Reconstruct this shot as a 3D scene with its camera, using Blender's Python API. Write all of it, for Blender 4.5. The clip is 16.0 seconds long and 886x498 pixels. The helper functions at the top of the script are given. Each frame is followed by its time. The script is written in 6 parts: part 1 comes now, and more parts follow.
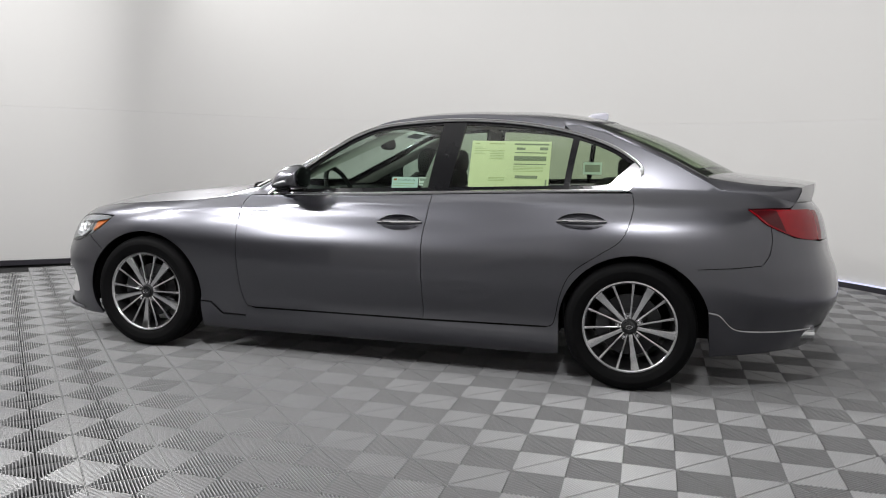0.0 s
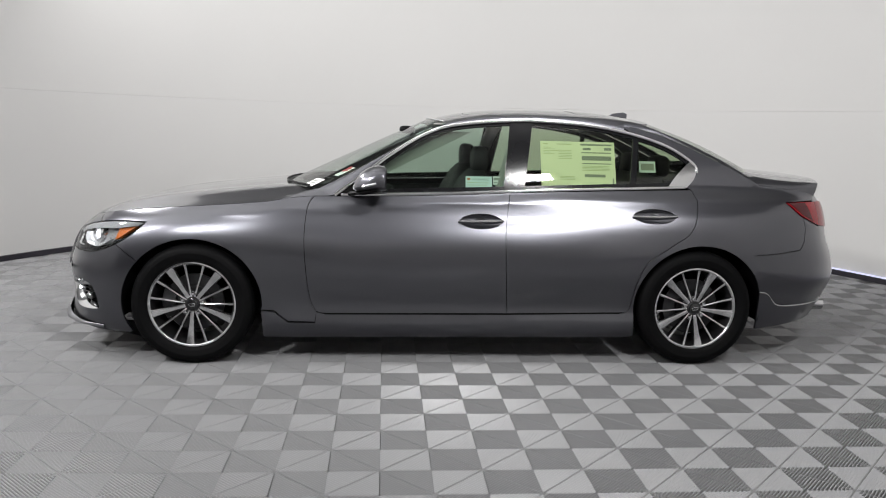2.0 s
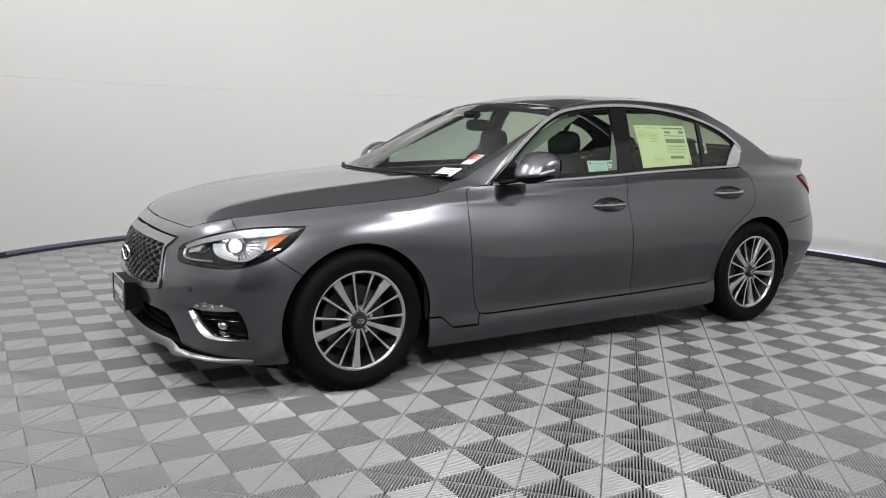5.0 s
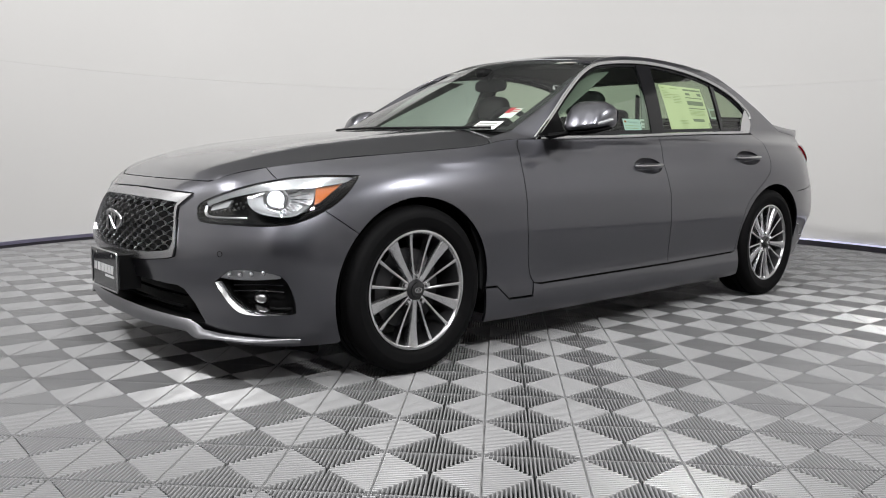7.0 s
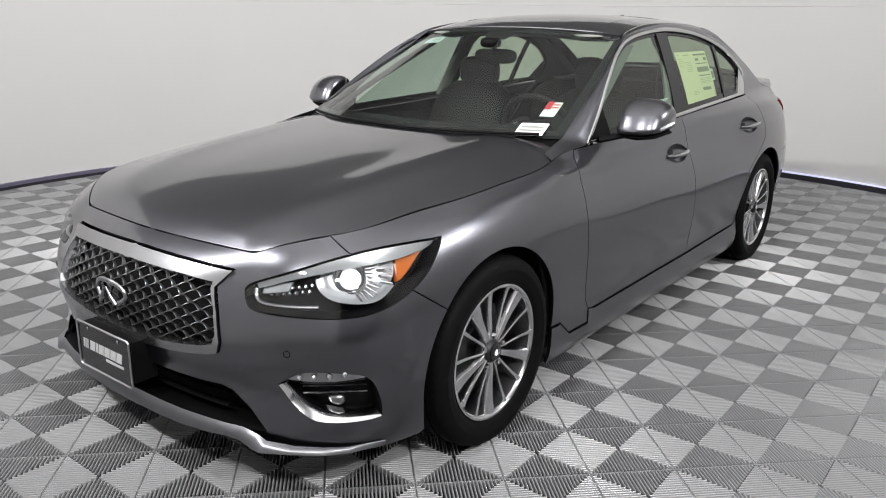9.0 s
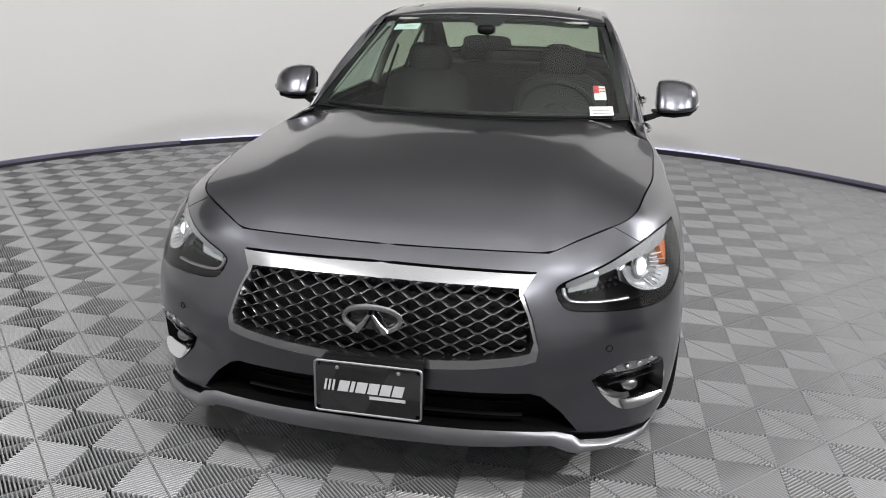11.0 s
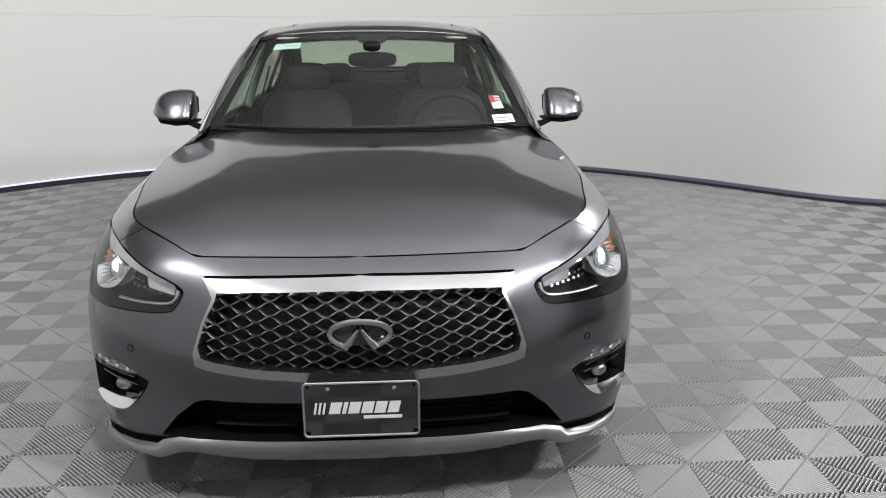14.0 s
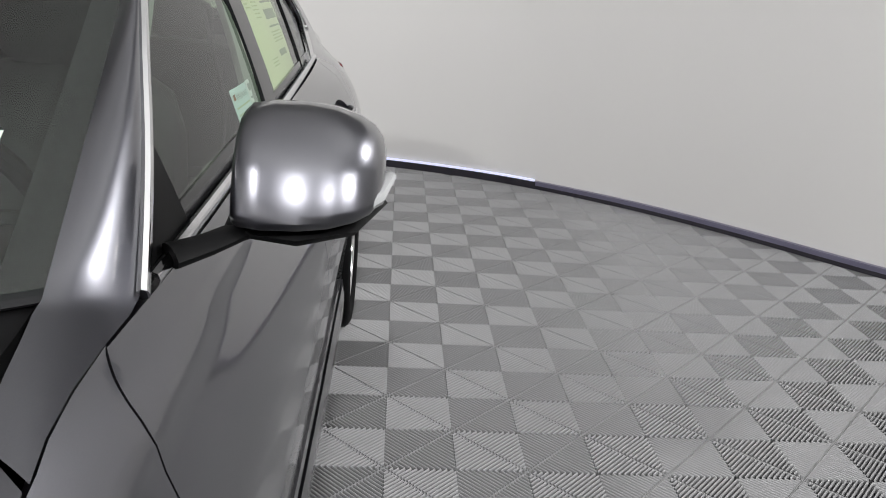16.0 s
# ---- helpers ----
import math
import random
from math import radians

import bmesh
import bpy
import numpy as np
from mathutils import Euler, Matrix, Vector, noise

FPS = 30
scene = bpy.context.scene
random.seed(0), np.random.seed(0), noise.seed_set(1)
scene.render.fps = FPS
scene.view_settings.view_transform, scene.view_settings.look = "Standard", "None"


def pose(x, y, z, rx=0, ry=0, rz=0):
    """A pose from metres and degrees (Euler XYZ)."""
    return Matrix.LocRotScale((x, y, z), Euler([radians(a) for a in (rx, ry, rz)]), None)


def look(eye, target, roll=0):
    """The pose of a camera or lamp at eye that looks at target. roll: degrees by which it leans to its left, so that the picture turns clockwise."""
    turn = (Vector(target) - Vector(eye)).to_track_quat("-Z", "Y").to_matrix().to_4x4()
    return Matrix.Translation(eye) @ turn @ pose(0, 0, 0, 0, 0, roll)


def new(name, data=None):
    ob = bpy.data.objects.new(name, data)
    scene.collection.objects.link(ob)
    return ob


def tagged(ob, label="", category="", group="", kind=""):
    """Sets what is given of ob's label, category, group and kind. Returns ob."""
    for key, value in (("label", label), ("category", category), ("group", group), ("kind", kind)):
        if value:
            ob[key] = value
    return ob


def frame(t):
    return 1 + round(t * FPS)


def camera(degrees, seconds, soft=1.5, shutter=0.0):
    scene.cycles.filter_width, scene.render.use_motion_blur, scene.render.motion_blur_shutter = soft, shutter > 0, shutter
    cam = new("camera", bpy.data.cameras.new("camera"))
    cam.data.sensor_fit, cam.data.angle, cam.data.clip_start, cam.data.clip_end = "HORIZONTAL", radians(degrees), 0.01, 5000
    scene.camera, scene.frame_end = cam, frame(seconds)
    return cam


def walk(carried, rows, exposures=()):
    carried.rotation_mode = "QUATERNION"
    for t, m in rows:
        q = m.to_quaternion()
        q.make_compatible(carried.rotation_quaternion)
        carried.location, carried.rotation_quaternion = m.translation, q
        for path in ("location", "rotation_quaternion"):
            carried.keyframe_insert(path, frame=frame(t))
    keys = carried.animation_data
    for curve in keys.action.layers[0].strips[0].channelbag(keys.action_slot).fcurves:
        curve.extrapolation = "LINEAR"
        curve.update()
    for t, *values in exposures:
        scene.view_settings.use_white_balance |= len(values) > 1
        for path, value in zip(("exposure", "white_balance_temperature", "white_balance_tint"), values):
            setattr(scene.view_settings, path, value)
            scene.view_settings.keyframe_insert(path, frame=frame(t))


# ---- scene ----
cam = camera(59.5, 16.0, soft=1.0)
PATH = [
    (0, (1.513, -4.874, 1.194), (0.995, -2.958, 0.951), 1.1),
    (0.5, (1.045, -4.98, 1.248), (0.703, -3.028, 0.979), 1.0),
    (1, (0.532, -5.075, 1.306), (0.376, -3.102, 1.015), 1.2),
    (1.5, (0.082, -5.145, 1.319), (0.08, -3.166, 1.028), 1.3),
    (2, (-0.382, -5.139, 1.337), (-0.227, -3.169, 1.026), 1.5),
    (2.5, (-0.871, -5.119, 1.325), (-0.546, -3.171, 1.011), 1.8),
    (3, (-1.33, -5.034, 1.297), (-0.851, -3.119, 0.976), 2.0),
    (3.5, (-1.817, -4.898, 1.328), (-1.18, -3.031, 0.999), 1.9),
    (4, (-2.279, -4.684, 1.335), (-1.487, -2.878, 1.001), 1.8),
    (4.5, (-2.66, -4.379, 1.296), (-1.73, -2.639, 0.967), 1.5),
    (4.7, (-2.799, -4.25, 1.281), (-1.818, -2.537, 0.954), 1.4),
    (6.8, (-3.328, -3.234, 0.889), (-2.034, -1.728, 0.648), 0.9),
    (7, (-3.326, -3.211, 0.88), (-2.023, -1.714, 0.629), 0.8),
    (7.5, (-3.342, -3.164, 0.965), (-2.017, -1.698, 0.655), 0.6),
    (8, (-3.414, -3.035, 1.261), (-2.056, -1.624, 0.855), 0.4),
    (8.5, (-3.437, -2.7, 1.362), (-2.013, -1.39, 0.856), 0.6),
    (9, (-3.458, -2.223, 1.412), (-1.942, -1.047, 0.848), 0.8),
    (9.5, (-3.494, -1.769, 1.418), (-1.876, -0.755, 0.822), 1.0),
    (10, (-3.755, -1.314, 1.399), (-2.02, -0.524, 0.793), 1.2),
    (10.2, (-3.9, -1.14, 1.425), (-2.125, -0.45, 0.815), 1.4),
    (12.5, (-4.341, -0.033, 1.371), (-2.41, -0.018, 0.851), 0.4),
    (13, (-4.395, -0.026, 1.369), (-2.461, -0.044, 0.859), 0.3),
    (13.5, (-4.408, -0.017, 1.365), (-2.473, -0.071, 0.86), -0.0),
    (14, (-4.228, -0.1, 1.342), (-2.301, -0.221, 0.822), -0.2),
    (14.5, (-3.685, -0.401, 1.345), (-1.774, -0.578, 0.785), -0.2),
    (15, (-3.022, -0.618, 1.326), (-1.134, -0.824, 0.699), 0.8),
    (15.5, (-2.245, -0.88, 1.311), (-0.363, -1.101, 0.673), 2.4),
    (16, (-1.433, -1.031, 1.27), (0.46, -1.168, 0.64), 4.0),
]
walk(cam, [(t, look(eye, target, roll)) for t, eye, target, roll in PATH],
     [(0, -0.02), (4, 0.05), (10, 0.1), (12.5, 0.12), (14, 0.15), (15, 0.2), (16, 0.15)])

# ---- world and lights ----
world = bpy.data.worlds.new("world")
scene.world = world
world.use_nodes = True
world.node_tree.nodes["Background"].inputs[0].default_value = (0.75, 0.78, 0.8, 1)
world.node_tree.nodes["Background"].inputs[1].default_value = 0.15

BOOTH = (0.05, 0.25)          # centre of the round booth
RADIUS = 4.43
CEIL = 5.5
RIM = 3.15


def area_lamp(name, eye, target, sx, sy, watts, colour=(1, 0.995, 0.99)):
    data = bpy.data.lights.new(name, "AREA")
    data.shape, data.size, data.size_y = "RECTANGLE", sx, sy
    data.energy, data.color = watts, colour
    ob = new(name, data)
    ob.matrix_world = look(eye, target)
    return ob


# flood lamps round the booth's rim, none on the side behind the car
for lx, ly, lz, tx, ty, tz, watts in ((1.4, -4.55, 3.85, -0.8, 0.9, 2.5, 145), (-2.7, -4.7, 3.4, -1.6, 0.0, 2.8, 150), (-4.9, -3.7, 4.3, 0.0, 0.25, 2.6, 125),
                                      (-4.9, -0.9, 4.1, 0.0, 0.25, 2.9, 165), (-3.6, 2.0, 3.7, 2.0, 1.2, 2.7, 145)):
    area_lamp("flood_light", (lx, ly, lz), (tx, ty, tz), 0.42, 0.24, watts)


# ---- materials ----
def material(name, colour, rough=0.5, metal=0.0, coat=0.0, vary=0.06, scale=8.0, bump=0.0, bump_scale=200.0, coat_rough=0.03, spec=0.5):
    """A principled surface whose colour drifts softly and whose relief is fine noise."""
    m = bpy.data.materials.new(name)
    m.use_nodes = True
    nt = m.node_tree
    b = nt.nodes["Principled BSDF"]
    b.inputs["Roughness"].default_value = rough
    b.inputs["Metallic"].default_value = metal
    b.inputs["Coat Weight"].default_value = coat
    b.inputs["Coat Roughness"].default_value = coat_rough
    b.inputs["Specular IOR Level"].default_value = spec
    co = nt.nodes.new("ShaderNodeTexCoord")
    n1 = nt.nodes.new("ShaderNodeTexNoise")
    n1.inputs["Scale"].default_value = scale
    n1.inputs["Detail"].default_value = 6
    nt.links.new(co.outputs["Object"], n1.inputs["Vector"])
    mix = nt.nodes.new("ShaderNodeMix")
    mix.data_type = "RGBA"
    lo = [c * (1 - vary) for c in colour]
    hi = [min(1, c * (1 + vary)) for c in colour]
    mix.inputs["A"].default_value = (*lo, 1)
    mix.inputs["B"].default_value = (*hi, 1)
    nt.links.new(n1.outputs["Fac"], mix.inputs["Factor"])
    nt.links.new(mix.outputs["Result"], b.inputs["Base Color"])
    if bump:
        n2 = nt.nodes.new("ShaderNodeTexNoise")
        n2.inputs["Scale"].default_value = bump_scale
        n2.inputs["Detail"].default_value = 3
        nt.links.new(co.outputs["Object"], n2.inputs["Vector"])
        bp = nt.nodes.new("ShaderNodeBump")
        bp.inputs["Strength"].default_value = bump
        bp.inputs["Distance"].default_value = 0.001
        nt.links.new(n2.outputs["Fac"], bp.inputs["Height"])
        nt.links.new(bp.outputs["Normal"], b.inputs["Normal"])
    return m


def glass_material(name, tint, rough=0.0, alpha=0.25):
    """Thin tinted glazing: part clear, part mirror by its angle."""
    m = bpy.data.materials.new(name)
    m.use_nodes = True
    nt = m.node_tree
    for n in list(nt.nodes):
        nt.nodes.remove(n)
    out = nt.nodes.new("ShaderNodeOutputMaterial")
    tr = nt.nodes.new("ShaderNodeBsdfTransparent")
    tr.inputs["Color"].default_value = (*tint, 1)
    gl = nt.nodes.new("ShaderNodeBsdfGlossy")
    gl.inputs["Roughness"].default_value = rough
    lw = nt.nodes.new("ShaderNodeLayerWeight")
    lw.inputs["Blend"].default_value = 0.5
    pw = nt.nodes.new("ShaderNodeMath")
    pw.operation = "POWER"
    pw.inputs[1].default_value = 5.0
    fr = nt.nodes.new("ShaderNodeMath")
    fr.operation = "MULTIPLY_ADD"
    fr.inputs[1].default_value = 0.93
    fr.inputs[2].default_value = 0.07
    nt.links.new(lw.outputs["Facing"], pw.inputs[0])
    nt.links.new(pw.outputs[0], fr.inputs[0])
    mix = nt.nodes.new("ShaderNodeMixShader")
    nt.links.new(fr.outputs[0], mix.inputs[0])
    nt.links.new(tr.outputs[0], mix.inputs[1])
    nt.links.new(gl.outputs[0], mix.inputs[2])
    nt.links.new(mix.outputs[0], out.inputs[0])
    return m


def glow_material(name, colour, strength):
    m = bpy.data.materials.new(name)
    m.use_nodes = True
    b = m.node_tree.nodes["Principled BSDF"]
    b.inputs["Base Color"].default_value = (*colour, 1)
    b.inputs["Emission Color"].default_value = (*colour, 1)
    b.inputs["Emission Strength"].default_value = strength
    return m


M_WALL = material("painted_wall", (0.56, 0.553, 0.546), 0.75, vary=0.03, scale=0.7, bump=0.05, bump_scale=90)
# Unseen ceiling and hall walls, made pale enough to bounce light onto the hood.
M_CEIL = material("ceiling_bounce_paint", (0.80, 0.80, 0.80), 0.9, vary=0.05, scale=1.0)
M_ROOM = material("room_paint", (0.24, 0.24, 0.245), 0.9, vary=0.05, scale=1.0)
M_TRIM = material("dark_trim", (0.02, 0.018, 0.025), 0.4, vary=0.1)
# Violet glow of the dim strip is put into this metal's colour.
M_CHANNEL = material("strip_tint_channel", (0.20, 0.19, 0.27), 0.35, 0.6, vary=0.1, scale=6)
M_STRIP = glow_material("led_strip", (0.72, 0.74, 1.0), 0.45)
M_FLOOR = material("floor_plastic", (0.245, 0.245, 0.250), 0.30, vary=0.07, scale=1.5, bump=0.08, bump_scale=300, spec=0.6)
M_UNDER = material("floor_slab", (0.012, 0.012, 0.013), 0.8, vary=0.2, scale=3)


# ---- mesh helpers ----
def mesh_object(name, bm, mat, smooth=False, parent=None, label=""):
    bmesh.ops.recalc_face_normals(bm, faces=bm.faces)
    for e in bm.edges:
        if len(e.link_faces) == 2 and e.calc_face_angle(0) > 0.75:
            e.smooth = False
    me = bpy.data.meshes.new(name)
    bm.to_mesh(me)
    bm.free()
    for p in me.polygons:
        p.use_smooth = smooth
    me.materials.append(mat)
    ob = new(name, me)
    if parent is not None:
        ob.parent = parent
    if label:
        ob["label"] = label
    return ob


def part(name, bm, mat, parent, label="", smooth=True):
    return mesh_object(name, bm, mat, smooth, parent, label)


def add_box(bm, lo, hi):
    v = [bm.verts.new((x, y, z)) for x in (lo[0], hi[0]) for y in (lo[1], hi[1]) for z in (lo[2], hi[2])]
    for f in ((0, 1, 3, 2), (4, 6, 7, 5), (0, 4, 5, 1), (2, 3, 7, 6), (0, 2, 6, 4), (1, 5, 7, 3)):
        bm.faces.new([v[i] for i in f])
    return v


# ---- the booth ----
def spline(keys, x):
    """Monotone cubic through (x, value) pairs; straight beyond the ends."""
    xs = [k[0] for k in keys]
    ys = [k[1] for k in keys]
    n = len(xs)
    if x <= xs[0]:
        return ys[0]
    if x >= xs[-1]:
        return ys[-1]
    i = 0
    while x > xs[i + 1]:
        i += 1
    d = [(ys[k + 1] - ys[k]) / (xs[k + 1] - xs[k]) for k in range(n - 1)]

    def slope(k):
        if k == 0:
            return d[0]
        if k == n - 1:
            return d[-1]
        if d[k - 1] * d[k] <= 0:
            return 0.0
        return 2 * d[k - 1] * d[k] / (d[k - 1] + d[k])

    h = xs[i + 1] - xs[i]
    t = (x - xs[i]) / h
    a, b = slope(i) * h, slope(i + 1) * h
    return ys[i] * (1 + 2 * t) * (1 - t) ** 2 + a * t * (1 - t) ** 2 + ys[i + 1] * t * t * (3 - 2 * t) + b * t * t * (t - 1)


def wall_radius(deg):
    """Round behind the car; drawn back on the side of the wide entrance."""
    if deg < -28:
        return spline([(-75.0, 6.63), (-73.2, 6.0), (-72.0, 5.45), (-70.8, 5.12), (-69.2, 4.88), (-67.0, 4.70), (-64.0, 4.55), (-60.0, 4.45), (-55.0, 4.40), (-48.0, 4.385), (-38.0, 4.40), (-28.0, RADIUS)], deg)
    out = max(0.0, min(1.0, (deg - 152) / 46))
    return RADIUS + 2.2 * out * out * (3 - 2 * out)


def arc_wall(bm, d0, d1, z0, z1, a0, a1, n):
    """A curved slab between two depths behind the wall's face, two heights and two angles."""
    ring = []
    for i in range(n + 1):
        deg = a0 + (a1 - a0) * i / n
        a = radians(deg)
        c, s = math.cos(a), math.sin(a)
        ring.append([bm.verts.new((BOOTH[0] + (wall_radius(deg) + d) * c, BOOTH[1] + (wall_radius(deg) + d) * s, z)) for d, z in ((d0, z0), (d1, z0), (d1, z1), (d0, z1))])
    for p, q in zip(ring, ring[1:]):
        for k in range(4):
            bm.faces.new((p[k], p[(k + 1) % 4], q[(k + 1) % 4], q[k]))
    bm.faces.new(ring[0][::-1])
    bm.faces.new(ring[-1])


A0, A1 = -112, 221
bm = bmesh.new()
arc_wall(bm, 0, 0.1, 0.0, 1.585, A0, A1, 240)
tagged(mesh_object("wall_lower", bm, M_WALL, True), "curved white painted booth wall, lower panel course", "wall", kind="structure")
bm = bmesh.new()
arc_wall(bm, 0.0015, 0.1, 1.5862, RIM, A0, A1, 240)
tagged(mesh_object("wall_upper", bm, M_WALL, True), "curved white painted booth wall, upper panel course", "wall", kind="structure")
bm = bmesh.new()
arc_wall(bm, -0.03, -0.001, 0.0, 0.05, A0, A1, 240)
tagged(mesh_object("baseboard", bm, M_TRIM, True), "black base trim along the foot of the curved wall", "baseboard", kind="structure")
bm = bmesh.new()
arc_wall(bm, -0.022, -0.006, 0.0505, 0.064, -31, 48, 80)
tagged(mesh_object("trim", bm, M_STRIP, True), "blue-white light strip on top of the base trim", "light strip", kind="structure")
for a0, a1 in ((-72, -31.2), (48.2, 128)):
    bm = bmesh.new()
    arc_wall(bm, -0.034, -0.0305, 0.026, 0.050, a0, a1, 80)
    arc_wall(bm, -0.034, -0.001, 0.0502, 0.054, a0, a1, 80)
    tagged(mesh_object("trim", bm, M_CHANNEL, True), "metal channel along the base trim, tinted violet like the dim strip light", "trim", kind="structure")
# Ceiling and hall walls stand out of view; they enclose and bounce light.
bm = bmesh.new()
add_box(bm, (-9, -9, CEIL), (9, 9, CEIL + 0.1))
tagged(mesh_object("ceiling", bm, M_CEIL), "unseen plain ceiling, pale to bounce light", "ceiling", kind="structure")
for nm, lo, hi in (("wall_south", (-9, -9.1, 0), (9, -9, CEIL)), ("wall_west", (-9.1, -9, 0), (-9, 9, CEIL)),
                   ("wall_north", (-9, 9, 0), (9, 9.1, CEIL)), ("wall_east", (9, -9, 0), (9.1, 9, CEIL))):
    bm = bmesh.new()
    add_box(bm, lo, hi)
    tagged(mesh_object(nm, bm, M_ROOM), "unseen plain grey wall, added to enclose the booth", "wall", kind="structure")
bm = bmesh.new()
add_box(bm, (-9, -9, -0.1), (9, 9, -0.0255))
tagged(mesh_object("floor", bm, M_UNDER), "dark slab under the ribbed floor tiles", "floor", kind="structure")


# ---- the car's body as smooth surfaces ----
# half plan of the body at its widest, from the nose to the tail
PLAN = [(-2.275, 0.0), (-2.268, 0.2), (-2.240, 0.42), (-2.165, 0.62), (-2.03, 0.765), (-1.84, 0.850), (-1.62, 0.886), (-1.425, 0.897),
        (-1.1, 0.897), (-0.75, 0.89), (0.0, 0.892), (0.75, 0.897), (1.1, 0.902), (1.425, 0.908), (1.75, 0.900), (2.0, 0.868), (2.2, 0.80),
        (2.385, 0.63), (2.495, 0.36), (2.535, 0.0)]


def plan_curve():
    """The plan as points by length, with the length 0 abreast of x = 0."""
    pts = [Vector(p) for p in PLAN]
    ext = [Vector((pts[0].x + 0.007, -0.2))] + pts + [Vector((pts[-1].x - 0.03, -0.36))]
    out = []
    for i in range(1, len(ext) - 2):
        p0, p1, p2, p3 = ext[i - 1:i + 3]
        for k in range(24):
            t = k / 24
            out.append(0.5 * (2 * p1 + (p2 - p0) * t + (2 * p0 - 5 * p1 + 4 * p2 - p3) * t * t + (3 * p1 - p0 - 3 * p2 + p3) * t ** 3))
    out.append(pts[-1])
    lens = [0.0]
    for a, b in zip(out, out[1:]):
        lens.append(lens[-1] + (b - a).length)
    # evenly spaced and faired, mirrored past both ends
    n = 600
    u = np.linspace(0, lens[-1], n + 1)
    px, py = np.interp(u, lens, [p.x for p in out]), np.interp(u, lens, [p.y for p in out])
    w = np.exp(-0.5 * (np.arange(-30, 31) / 6.0) ** 2)
    w /= w.sum()
    px = np.convolve(np.concatenate([px[30:0:-1], px, px[-2:-32:-1]]), w, "valid")
    py = np.convolve(np.concatenate([-py[30:0:-1], py, -py[-2:-32:-1]]), w, "valid")
    zero = np.interp(0.0, px, u)
    return u - zero, px, py


PS, PX, PY = plan_curve()
S_NOSE, S_TAIL = PS[0], PS[-1]
PT = np.gradient(PX, PS), np.gradient(PY, PS)


def s_of_x(x):
    return float(np.interp(x, PX, PS))


def s_of_y_front(y):
    k = PX < -1.5
    return float(np.interp(abs(y), PY[k], PS[k]))


def plan_at(s):
    x, y = float(np.interp(s, PS, PX)), float(np.interp(s, PS, PY))
    tx, ty = float(np.interp(s, PS, PT[0])), float(np.interp(s, PS, PT[1]))
    n = math.hypot(tx, ty)
    return x, y, -ty / n, tx / n


